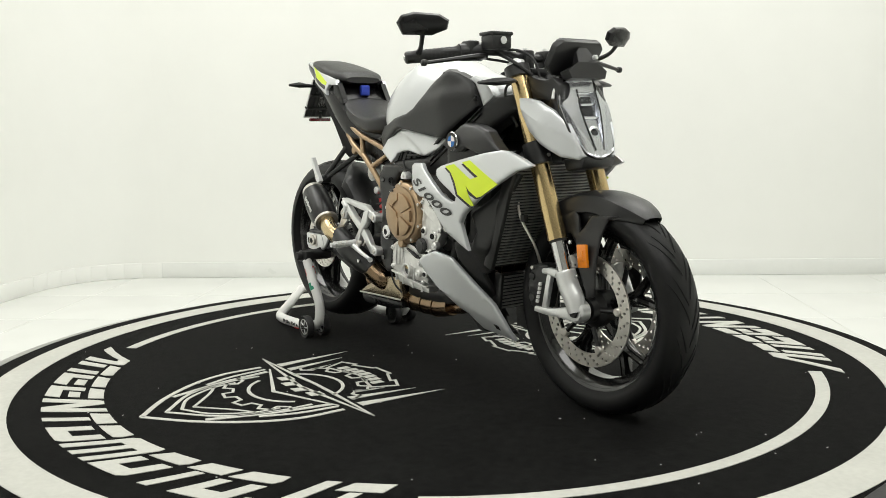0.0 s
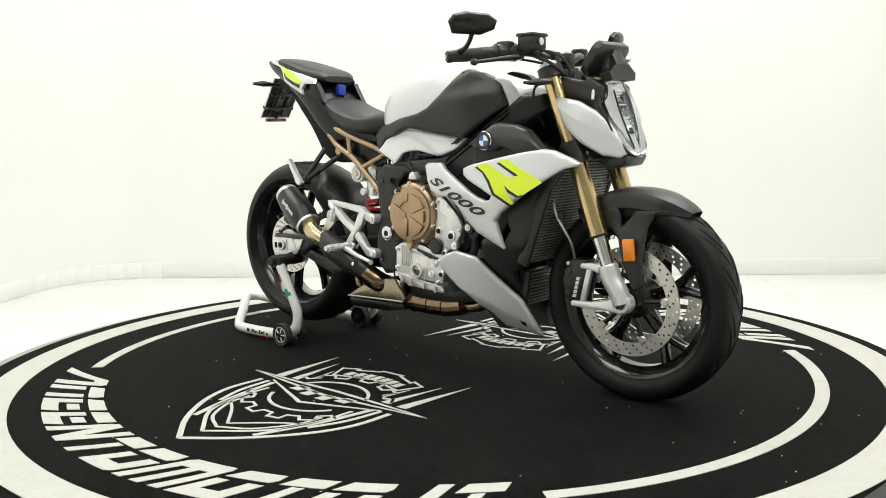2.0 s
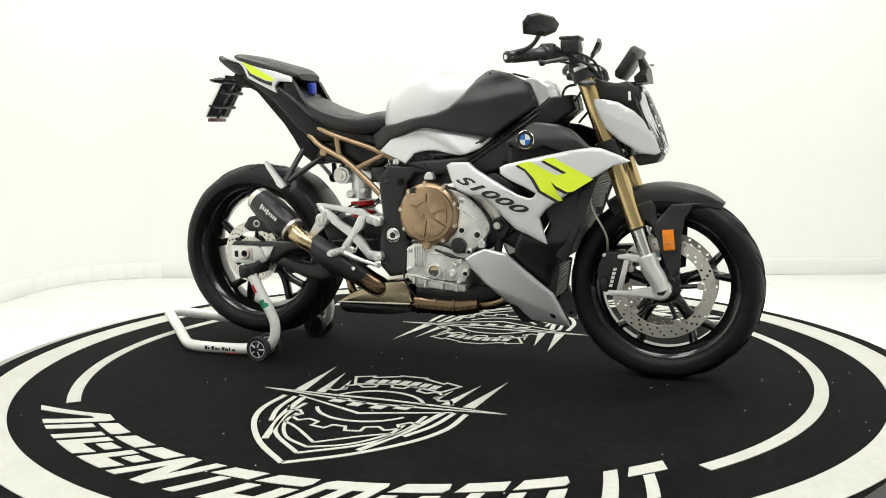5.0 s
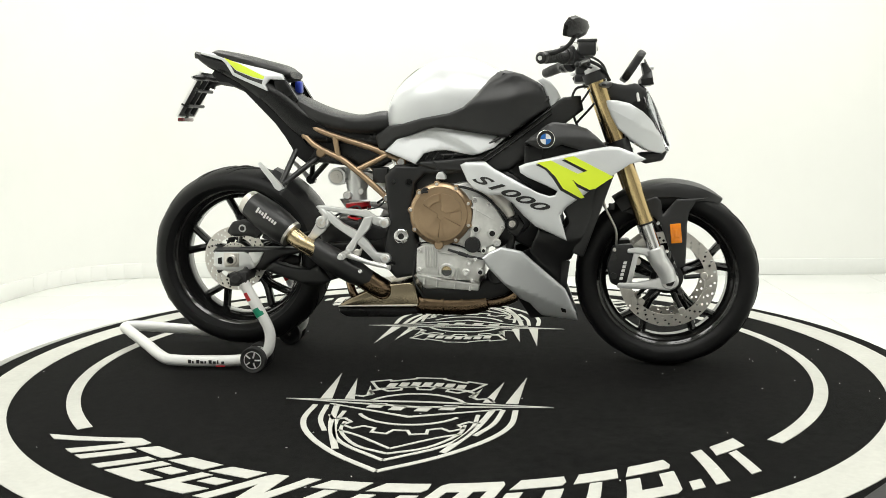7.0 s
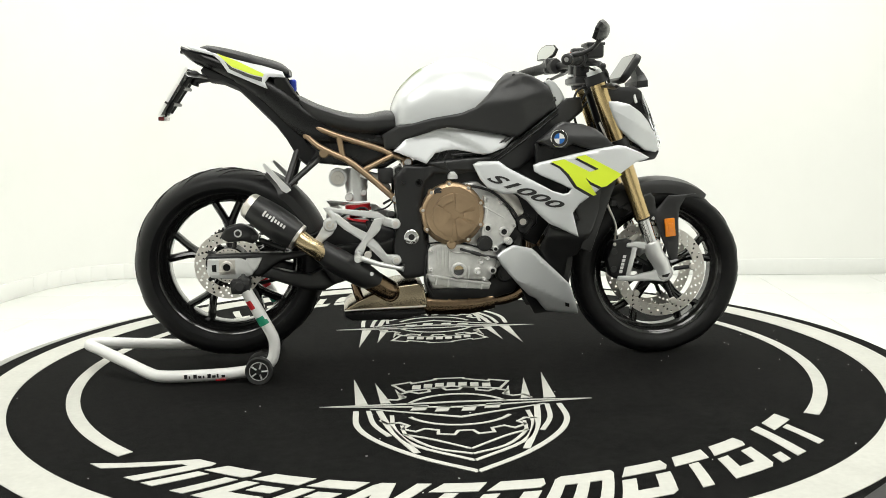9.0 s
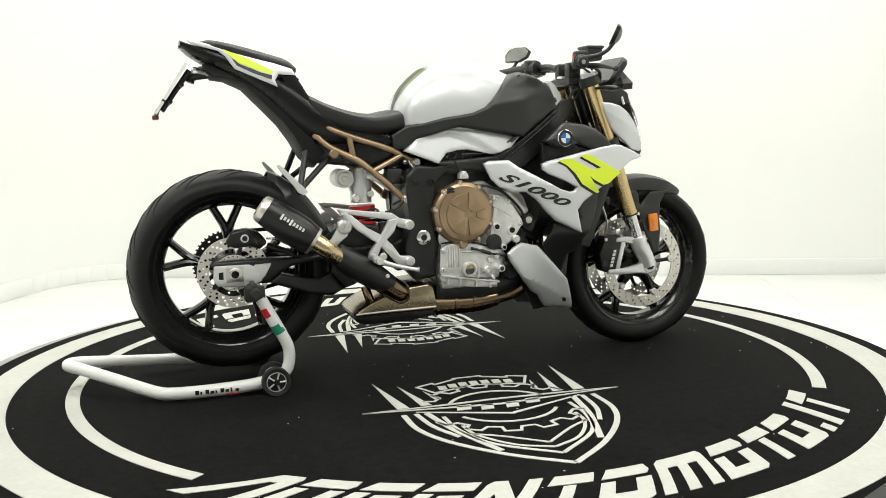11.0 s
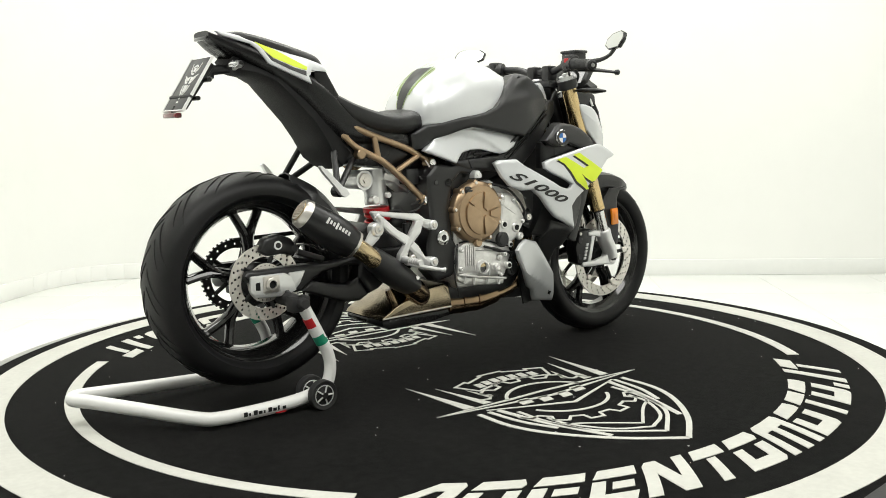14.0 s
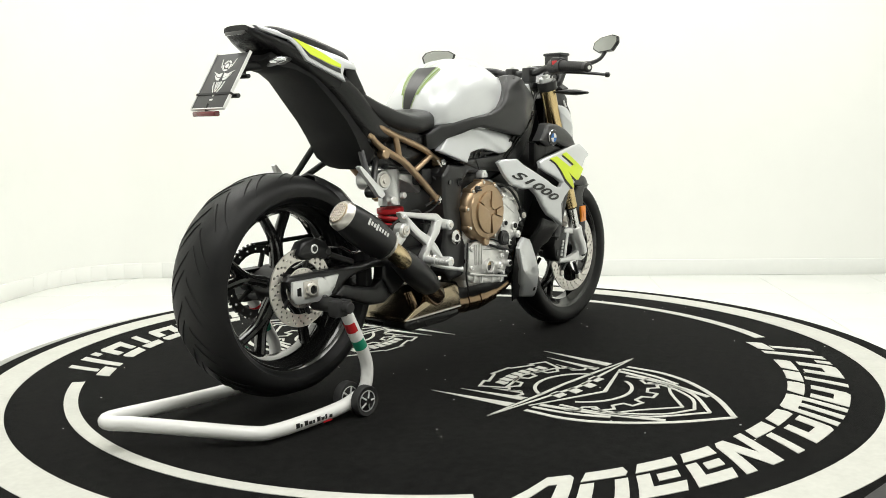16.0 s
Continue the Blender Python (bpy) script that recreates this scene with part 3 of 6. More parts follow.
def wheel(name, c, R, half, rim, spokes, hubw, label):
    w = new(name)
    w.parent = bike
    w.empty_display_size = 0.05
    tagged(w, label)
    ty = part("tyre", lathe(tyre_profile(R, half, rim), 144, "y", c, True), TYRE, w, "worn black sport tyre", sharp=50)
    # slanted tread grooves, their shade given by near-black strands lying in the crown
    g = None
    for k in range(15):
        for s, off in ((-1, 0.0), (1, 0.21)):
            for reach, ph in ((0.86, 0.0), (0.60, 0.16)):
                pts = []
                for i in range(9):
                    e = i / 8
                    u = 0.07 + (reach - 0.07) * e ** 1.7
                    a = 2 * math.pi * k / 15 + off + ph + 0.44 * reach * e - 0.05 * math.sin(math.pi * e)
                    r = R - half * 0.54 * (1 - math.sqrt(max(0.0, 1 - u * u)) ** 0.85) + 0.0004
                    pts.append((c.x + r * math.cos(a), c.y + s * half * u, c.z + r * math.sin(a)))
                b = tube(pts, [0.0008, 0.0019, 0.0022, 0.0022, 0.0018, 0.0008], 5, 2)
                g = join(g, b) if g else b
    part("tread", g, RECESS_SHADE, ty, kind="stuff")
    rp = [(rim - 0.004, -half * 0.76), (rim + 0.006, -half * 0.80), (rim + 0.006, -half * 0.74), (rim - 0.012, -half * 0.66), (rim - 0.026, -half * 0.30), (rim - 0.026, half * 0.30), (rim - 0.012, half * 0.66), (rim + 0.006, half * 0.74), (rim + 0.006, half * 0.80), (rim - 0.004, half * 0.76), (rim - 0.020, half * 0.55), (rim - 0.036, half * 0.28), (rim - 0.036, -half * 0.28), (rim - 0.020, -half * 0.55)]
    rm = part("rim", lathe(rp, 96, "y", c, True), GLOSSB, w, "gloss black cast rim")
    # forked spokes
    for k in range(spokes):
        a = 2 * math.pi * k / spokes + 0.35
        b = None
        for da in (-0.21, 0.21):
            p0 = c + Vector((0.045 * math.cos(a), 0, 0.045 * math.sin(a)))
            p1 = c + Vector((0.125 * math.cos(a + da * 0.22), 0, 0.125 * math.sin(a + da * 0.22)))
            p2 = c + Vector(((rim - 0.03) * math.cos(a + da), 0, (rim - 0.03) * math.sin(a + da)))
            t = tube([p0, p1, p2], [0.019, 0.0135, 0.0130], 10, 4, flat_=1.0)
            for v in t.verts:
                v.co.y = c.y + (v.co.y - c.y) * 1.5
            b = join(b, t) if b else t
        part("spoke", b, GLOSSB, rm)
    part("hub", lathe([(0.02, -hubw), (0.034, -hubw), (0.036, -hubw * 0.7), (0.052, -hubw * 0.55), (0.052, hubw * 0.55), (0.036, hubw * 0.7), (0.034, hubw), (0.02, hubw)], 32, "y", c, True), DARK, w)
    return w


CENTRE = 0.009
fw = wheel("front_wheel", FW, FR, 0.060, 0.231, 5, 0.075, "black front wheel with twin drilled brake discs")
CENTRE = 0.017
rw = wheel("rear_wheel", RW, RR, 0.099, 0.238, 5, 0.085, "black rear wheel with wide tyre and drilled brake disc")


def brake_disc(parent, c, y, r0, r1, th, rows, n):
    holes = []
    for k in range(n):
        for i, r in enumerate(rows):
            holes.append((r, 2 * math.pi * (k + 0.33 * i) / n, 0.0042))
    d = part("brake_disc", holed_ring(r0, r1, y - th / 2, y + th / 2, holes, (c.x, 0, c.z)), STEEL, parent, "drilled steel brake disc", sharp=30)
    return d


CENTRE = 0.009
for s in (-1, 1):
    d = brake_disc(fw, FW, s * 0.066, 0.118, 0.156, 0.005, (0.126, 0.137, 0.148), 26)
    for k in range(5):
        a = 2 * math.pi * k / 5 + 0.1
        part("disc_carrier", rod((FW.x + 0.05 * math.cos(a), s * 0.062, FW.z + 0.05 * math.sin(a)), (FW.x + 0.116 * math.cos(a), s * 0.066, FW.z + 0.116 * math.sin(a)), 0.007, 8), DARK, d)
        part("disc_bobbin", disc(FW.x + 0.113 * math.cos(a), s * 0.060, FW.z + 0.113 * math.sin(a), 0.012, s * 0.014, 16), STEEL, d)
CENTRE = 0.015
rd = brake_disc(rw, RW, -0.092, 0.074, 0.109, 0.005, (0.082, 0.092, 0.101), 22)
for k in range(5):
    a = 2 * math.pi * k / 5
    part("disc_carrier", rod((RW.x + 0.035 * math.cos(a), -0.088, RW.z + 0.035 * math.sin(a)), (RW.x + 0.08 * math.cos(a), -0.092, RW.z + 0.08 * math.sin(a)), 0.007, 8), DARK, rd)
sens = part("sensor_ring", holed_ring(0.040, 0.056, -0.1, -0.097, [(0.05, 2 * math.pi * k / 24, 0.0025) for k in range(24)], (RW.x, 0, RW.z), 48), STEEL, rw)
spk = part("sprocket", holed_ring(0.082, 0.107, 0.095, 0.101, [(0.0945, 2 * math.pi * k / 20, 0.004) for k in range(20)], (RW.x, 0, RW.z)), DARK, rw, "black rear sprocket")
for k in range(45):
    a = 2 * math.pi * k / 45
    tooth = box(0.105, 0.112, 0.0955, 0.1005, -0.003, 0.003)
    part("tooth", moved(tooth, Matrix.Translation((RW.x, 0, RW.z)) @ Matrix.Rotation(-a, 4, "Y")), DARK, spk)
for k in range(5):
    a = 2 * math.pi * k / 5
    part("sprocket_arm", rod((RW.x + 0.03 * math.cos(a), 0.096, RW.z + 0.03 * math.sin(a)), (RW.x + 0.086 * math.cos(a), 0.098, RW.z + 0.086 * math.sin(a)), 0.007, 8), DARK, spk)

# -- front fork, fender and brakes --
CENTRE = 0.009
FT, FB = Vector((0.498, 0, 0.955)), Vector((0.708, 0, 0.36))


def on_fork(z, y):
    t = (FT.z - z) / (FT.z - FB.z)
    return Vector((FT.x + (FB.x - FT.x) * t, y, z))


for s in (-1, 1):
    y = s * 0.103
    leg = part("fork_tube", join(tube([on_fork(0.93, y), on_fork(0.486, y)], 0.0265, 24, curve=False), tube([on_fork(0.492, y), on_fork(0.482, y)], 0.0275, 24, curve=False)), GOLD, bike, "gold anodised fork tube")
    part("stanchion", tube([on_fork(0.49, y), on_fork(0.355, y)], 0.0215, 20, curve=False), CHROME, leg, "polished fork stanchion")
    part("fork_cap", join(tube([on_fork(0.95, y), on_fork(0.968, y)], 0.025, 20, curve=False), tube([on_fork(0.968, y), on_fork(0.976, y)], 0.012, 6, curve=False)), SILVER, leg)
    part("dust_seal", tube([on_fork(0.484, y), on_fork(0.476, y)], 0.0245, 20, curve=False), RUBBER, leg)
    ft = part("fork_foot", join(
        tube([on_fork(0.40, y), on_fork(0.395, y), on_fork(0.36, y), (0.730, y, 0.325), (0.741, y, 0.292)], [0.025, 0.029, 0.029, 0.028, 0.026], 18, 4),
        disc(FW.x, y - s * 0.022, FW.z, 0.030, s * 0.034, 28),
        plate([(0.700, 0.398), (0.640, 0.402), (0.610, 0.398), (0.608, 0.384), (0.640, 0.382), (0.672, 0.374), (0.700, 0.345), (0.725, 0.33)], y - 0.010, y + 0.010, 0.004),
        plate([(0.735, 0.318), (0.70, 0.300), (0.64, 0.288), (0.580, 0.288), (0.576, 0.272), (0.62, 0.268), (0.70, 0.268), (0.745, 0.262)], y - 0.010, y + 0.010, 0.004),
        plate([(0.632, 0.396), (0.648, 0.39), (0.622, 0.282), (0.606, 0.284)], y - 0.008, y + 0.008, 0.003)), SILVER, bike, "silver cast fork foot and caliper bracket")
    part("axle_nut", disc(FW.x, y + s * 0.012, FW.z, 0.016, s * 0.006, 6), DARK, ft)
    cal = part("brake_caliper", plate([(0.565, 0.405), (0.628, 0.41), (0.635, 0.36), (0.618, 0.285), (0.590, 0.272), (0.556, 0.285), (0.545, 0.345)], s * 0.052, s * 0.108, 0.008), DARK, bike, "black four-piston brake caliper")
    for z in (0.31, 0.37):
        part("piston_cap", disc(0.566, s * 0.107, z, 0.011, s * 0.004, 18), SATIN, cal)
    for i in range(5):
        z0 = 0.298 + i * 0.0125
        part("mark_bar", plate([(0.584 + i * 0.003, z0), (0.594 + i * 0.003, z0), (0.596 + i * 0.003, z0 + 0.009), (0.586 + i * 0.003, z0 + 0.009)], s * 0.107, s * 0.1125), WHITEINK, cal)
    part("bolt", disc(0.568, s * 0.107, 0.395, 0.006, s * 0.005, 10), STEEL, cal)
    part("bolt", disc(0.60, s * 0.107, 0.282, 0.006, s * 0.005, 10), STEEL, cal)
    part("brake_hose", tube([(0.575, s * 0.085, 0.405), (0.572, s * 0.105, 0.46), (0.535, s * 0.125, 0.54), (0.53, s * 0.12, 0.60), (0.56, s * 0.09, 0.70), (0.53, s * 0.05, 0.80)], 0.004, 8), STEEL if s < 0 else RUBBER, bike)

# triple clamps
part("upper_triple_clamp", join(box(0.44, 0.53, -0.075, 0.075, 0.928, 0.952, 0.008), *[tube([on_fork(0.955, s * 0.103), on_fork(0.925, s * 0.103)], 0.036, 20, curve=False) for s in (-1, 1)]), DARK, bike)
part("lower_triple_clamp", join(box(0.53, 0.60, -0.08, 0.08, 0.685, 0.735, 0.01), *[tube([on_fork(0.742, s * 0.103), on_fork(0.682, s * 0.103)], 0.036, 20, curve=False) for s in (-1, 1)]), DARK, bike)
part("steering_head", tube([(0.502, 0, 0.95), (0.596, 0, 0.69)], 0.026, 20, curve=False), DARK, bike)

# front fender: rounded shell round the tyre
rings = []
for i in range(23):
    a = radians(56 + (124 - 56) * i / 22)
    k = min(1.0, i / 5)
    hw = (0.034 + 0.038 * k ** 0.7)
    r = FR + 0.014 + 0.004 * math.sin(math.pi * i / 22)
    ring = []
    prof = [(-1, -0.045), (-0.99, -0.02), (-0.88, -0.002), (-0.5, 0.007), (0, 0.010), (0.5, 0.007), (0.88, -0.002), (0.99, -0.02), (1, -0.045)]
    prof += [(u * 0.95, h - 0.004) for u, h in prof[::-1]]
    for u, h in prof:
        rr = r + h * (0.35 + 0.65 * k)
        ring.append((FW.x + rr * math.cos(a), hw * u, FW.z + rr * math.sin(a)))
    rings.append(ring)
fen = part("front_fender", loft(rings), SATIN, bike, "satin black front fender")
for s in (-1, 1):
    o = [(0.60, 0.515), (0.66, 0.548), (0.70, 0.562), (0.715, 0.548), (0.722, 0.505), (0.765, 0.552), (0.86, 0.556), (0.825, 0.546), (0.803, 0.51), (0.796, 0.47), (0.792, 0.34), (0.768, 0.332), (0.737, 0.405), (0.715, 0.472), (0.69, 0.50), (0.64, 0.498)]
    fp = part("fender_bracket", skin(o, lambda x, z: 0.076 + 0.02 * max(0, min(1, (0.52 - z) / 0.1)), s, 0.006, 0.03, 0.003, 0.008), SATIN, fen, "black fender side bracket")
    part("reflector", plate([(0.746, 0.414), (0.780, 0.417), (0.774, 0.479), (0.740, 0.476)], s * 0.097, s * 0.108, 0.003), AMBER, fp, "orange side reflector")
    part("reflector_rib", plate([(0.754, 0.433), (0.769, 0.434), (0.766, 0.462), (0.751, 0.461)], s * 0.107, s * 0.1105, 0.002), AMBER, fp)
    part("bolt", disc(0.704, s * 0.092, 0.478, 0.006, s * 0.006, 12), CHROME, fp)
    part("bolt", disc(0.733, s * 0.096, 0.388, 0.006, s * 0.006, 12), CHROME, fp)

# -- handlebar and controls --
CENTRE = 0.0
bar = part("handlebar", tube([(0.352, -0.33, 0.987), (0.40, -0.25, 0.998), (0.455, -0.13, 1.0), (0.468, -0.06, 0.985), (0.468, 0.06, 0.985), (0.455, 0.13, 1.0), (0.40, 0.25, 0.998), (0.352, 0.33, 0.987)], 0.0125, 14, 6), DARK, bike)
for s in (-1, 1):
    part("bar_clamp", box(0.445, 0.492, s * 0.0375 - 0.0175, s * 0.0375 + 0.0175, 0.95, 1.005, 0.006), DARK, bike)
for s in (-1, 1):
    g0, g1 = Vector((0.350, s * 0.345, 0.985)), Vector((0.405, s * 0.225, 0.998))
    grip = part("grip", tube([g0, g0.lerp(g1, 0.05), g0.lerp(g1, 0.9), g1], [0.0165, 0.0175, 0.0175, 0.021], 18, curve=False), RUBBER, bar, "ribbed black rubber grip")
    for i in range(9):
        q = g0.lerp(g1, 0.12 + i * 0.085)
        part("rib", tube([q, q + (g1 - g0) * 0.03], 0.0182, 16, curve=False), RUBBER, grip)
    d = (g0 - g1).normalized()
    be = part("bar_end", tube([g0, g0 + d * 0.018, g0 + d * 0.022], [0.017, 0.017, 0.012], 18, curve=False), DARK, bar)
    part("bar_end_bolt", tube([g0 + d * 0.020, g0 + d * 0.025], 0.007, 12, curve=False), CHROME, be)
    sw = part("switch_housing", join(tube([g1, g1.lerp(Vector((0.43, s * 0.165, 1.0)), 1.0)], [0.024, 0.026], 16, curve=False), box(0.395, 0.44, s * 0.195 - 0.018, s * 0.195 + 0.018, 0.975, 1.03, 0.007)), SATIN, bar)
    if s < 0:
        part("start_button", box(0.392, 0.400, -0.205, -0.185, 1.004, 1.018, 0.002), RED, sw, "red engine switch")
    part("button", box(0.391, 0.397, s * 0.19 - 0.008, s * 0.19 + 0.008, 0.983, 0.995, 0.001), DARK, sw)
    lev = part("brake_lever" if s < 0 else "clutch_lever", join(tube([(0.455, s * 0.175, 0.985), (0.475, s * 0.22, 0.982), (0.462, s * 0.30, 0.972), (0.447, s * 0.372, 0.962)], [0.012, 0.010, 0.0075, 0.006], 10, 5, flat_=0.8), lathe([(0.004, -0.009), (0.009, -0.005), (0.009, 0.005), (0.004, 0.009)], 12, "y", (0.447, s * 0.375, 0.962))), DARK, bar)
    # mirror on a bent stalk from the bar end
    stalk = part("mirror_stalk", tube([(0.360, s * 0.334, 0.996), (0.395, s * 0.350, 1.003), (0.422, s * 0.364, 1.018), (0.440, s * 0.372, 1.042)], [0.009, 0.007, 0.006, 0.007], 10, 5), DARK, bar)
    hexa = [(-0.072, 0.004), (-0.060, 0.024), (-0.026, 0.033), (0.042, 0.028), (0.070, 0.012), (0.066, -0.012), (0.024, -0.029), (-0.056, -0.027)]
    tilt = Matrix.Translation((0.443, s * 0.372, 1.062)) @ Matrix.Rotation(radians(-26 if s < 0 else 16), 4, "Z") @ Matrix.Rotation(radians(24), 4, "Y") @ Matrix.Rotation(radians(90), 4, "Z")
    mb = loft([[(-s * x * k, y, z * k) for x, z in hexa] for k, y in ((1.0, 0.006), (1.0, 0.001), (0.94, -0.006), (0.62, -0.015), (0.3, -0.019))])
    mir = part("mirror_housing", moved(mb, tilt), SEMI, bar, "black angular mirror housing", sharp=20)
    gl = loft([[(-s * x * 0.91, y, z * 0.91) for x, z in hexa] for y in (0.0050, 0.0068)])
    part("mirror_glass", moved(gl, tilt), MIRROR, mir, "silvered mirror glass")
part("fluid_reservoir", join(box(0.45, 0.505, -0.185, -0.115, 1.002, 1.045, 0.008), box(0.447, 0.508, -0.188, -0.112, 1.040, 1.050, 0.004)), SATIN, bike, "black brake fluid reservoir")
part("reservoir_plug", disc(0.5085, -0.15, 1.026, 0.0105, 0.003, 20, "x"), SILVER, bike)
for fx, fy, fz, fr in ((0.47, -0.037, 1.004, 0.006), (0.47, 0.037, 1.004, 0.006), (0.448, 0.0, 0.952, 0.02)):
    part("bolt", disc(fx, fy, fz, fr, 0.008, 6, "z"), SILVER, bike)
for s in (-1, 1):
    part("turn_signal", tube([(0.52, s * 0.12, 0.915), (0.535, s * 0.155, 0.914), (0.533, s * 0.20, 0.911), (0.525, s * 0.252, 0.908)], [0.007, 0.016, 0.018, 0.007], 12, 4, flat_=0.6), DARK, bike, "slim black turn signal")
# instrument display and its cowl
dm = Matrix.Translation((0.628, 0, 0.975)) @ Matrix.Rotation(radians(-56), 4, "Y")
dash = part("display_housing", moved(plate([(-0.054, -0.062), (-0.03, -0.088), (0.034, -0.088), (0.052, -0.07), (0.052, 0.07), (0.034, 0.088), (-0.03, 0.088), (-0.054, 0.062)], -0.014, 0.010, 0.006), dm @ Matrix.Rotation(radians(-90), 4, "X")), SATIN, bike, "black display housing")
part("screen", moved(plate([(-0.045, -0.075), (0.043, -0.075), (0.043, 0.075), (-0.045, 0.075)], -0.0155, -0.0135, 0.0), dm @ Matrix.Rotation(radians(-90), 4, "X")), SCREEN, dash)
part("display_cowl", loft([[(0.664, y * 0.024, 0.998 + (0 if abs(y) < 0.8 else -0.012)) for y in (-1, -0.6, 0, 0.6, 1)] + [(0.652, y * 0.022, 0.985) for y in (1, 0.6, 0, -0.6, -1)],
                           [(0.684, y * 0.036, 0.958) for y in (-1, -0.6, 0, 0.6, 1)] + [(0.660, y * 0.034, 0.950) for y in (1, 0.6, 0, -0.6, -1)],
                           [(0.684, y * 0.072, 0.936) for y in (-1, -0.6, 0, 0.6, 1)] + [(0.648, y * 0.070, 0.932) for y in (1, 0.6, 0, -0.6, -1)],
                           [(0.688, y * 0.062, 0.915) for y in (-1, -0.6, 0, 0.6, 1)] + [(0.650, y * 0.060, 0.912) for y in (1, 0.6, 0, -0.6, -1)]]), SATIN, bike, "black flyscreen cowl", sharp=25)
part("sensor", disc(0.683, 0.022, 0.972, 0.006, 0.012, 12, "x"), SILVER, bike)

# -- headlight --
HEX = [(0.0, 0.916), (0.046, 0.914), (0.072, 0.893), (0.088, 0.842), (0.080, 0.775), (0.050, 0.716), (0.022, 0.703), (0.0, 0.702), (-0.022, 0.703), (-0.050, 0.716), (-0.080, 0.775), (-0.088, 0.842), (-0.072, 0.893), (-0.046, 0.914)]


def lamp_ring(k, dx):
    """The lamp's six-cornered outline, scaled by k about its centre and set forward by dx; its face leans back."""
    return [(0.690 - 0.40 * (0.812 + (z - 0.812) * k - 0.812) - 1.6 * (y * k) ** 2 + dx, y * k, 0.812 + (z - 0.812) * k) for y, z in HEX]


hl = part("headlight_housing", loft([lamp_ring(0.80, -0.085), lamp_ring(1.0, -0.035), lamp_ring(1.04, -0.004), lamp_ring(0.99, 0.0)]), SEMI, bike, "black headlight housing", sharp=25)
part("headlight_bowl", loft([lamp_ring(0.97, 0.001), lamp_ring(0.90, 0.000), lamp_ring(0.62, -0.022), lamp_ring(0.30, -0.026)][::-1], True), REFLECT, hl, "faceted silver headlight reflector", sharp=12)
# dark centre column with shelves and two lamps
part("centre_column", loft([[(0.668 - 0.40 * (z - 0.812) + dx, y * w, z) for y, dx in ((-1, 0.0), (-0.7, 0.014), (0.7, 0.014), (1, 0.0), (1, -0.015), (-1, -0.015))] for z, w in ((0.722, 0.014), (0.770, 0.022), (0.830, 0.026), (0.893, 0.030))]), SCREEN, hl, "black centre column")
for z, w in ((0.872, 0.030), (0.842, 0.028), (0.806, 0.027)):
    part("shelf", box(0.668 - 0.40 * (z - 0.812), 0.690 - 0.40 * (z - 0.812), -w, w, z - 0.0035, z + 0.0035, 0.0015), REFLECT, hl)
low = part("lamp_module", lathe([(0.020, 0.0), (0.020, 0.012), (0.016, 0.015), (0.014, 0.011)], 24, "x", (0.690, 0, 0.765)), SILVER, hl, "lower lamp with silver collar")
part("lamp_glass", lathe([(0.0138, 0.010), (0.010, 0.016), (0.004, 0.018)], 20, "x", (0.690, 0, 0.765)), SCREEN, low)
part("lamp_fork", join(rod((0.712, -0.008, 0.752), (0.722, -0.006, 0.716), 0.0022, 6), rod((0.712, 0.008, 0.752), (0.722, 0.006, 0.716), 0.0022, 6)), SILVER, hl)
for s in (-1, 1):
    # facets beside the column and the slim upper lamp
    part("reflector_facet", loft([[(0.672, s * 0.034, 0.886), (0.655, s * 0.066, 0.880), (0.650, s * 0.060, 0.876)], [(0.690, s * 0.034, 0.826), (0.668, s * 0.078, 0.838), (0.662, s * 0.072, 0.832)], [(0.710, s * 0.024, 0.765), (0.690, s * 0.066, 0.782), (0.684, s * 0.060, 0.778)], [(0.724, s * 0.014, 0.722), (0.714, s * 0.040, 0.728), (0.708, s * 0.036, 0.724)]]), REFLECT, hl, sharp=12)
    part("facet_edge", tube([(0.674, s * 0.034, 0.886), (0.692, s * 0.034, 0.826), (0.712, s * 0.024, 0.765), (0.726, s * 0.014, 0.722)], 0.0022, 6, 3), SCREEN, hl)
    part("daytime_lamp", tube([(0.640, s * 0.066, 0.905), (0.637, s * 0.080, 0.885), (0.640, s * 0.089, 0.862)], 0.0045, 8, 4), WHITEINK, hl, "slim white daytime lamp")
lens = part("headlight_lens", loft([lamp_ring(1.0, 0.001), lamp_ring(0.985, 0.010), lamp_ring(0.86, 0.019), lamp_ring(0.5, 0.024), lamp_ring(0.1, 0.026)]), CLEAR, hl, "clear headlight lens", sharp=25)
lens.visible_shadow = False
rimpts = lamp_ring(1.01, 0.001)
part("bezel", tube(rimpts + rimpts[:1], 0.0038, 8, curve=False), GLOSSB, hl, "gloss black headlight bezel")
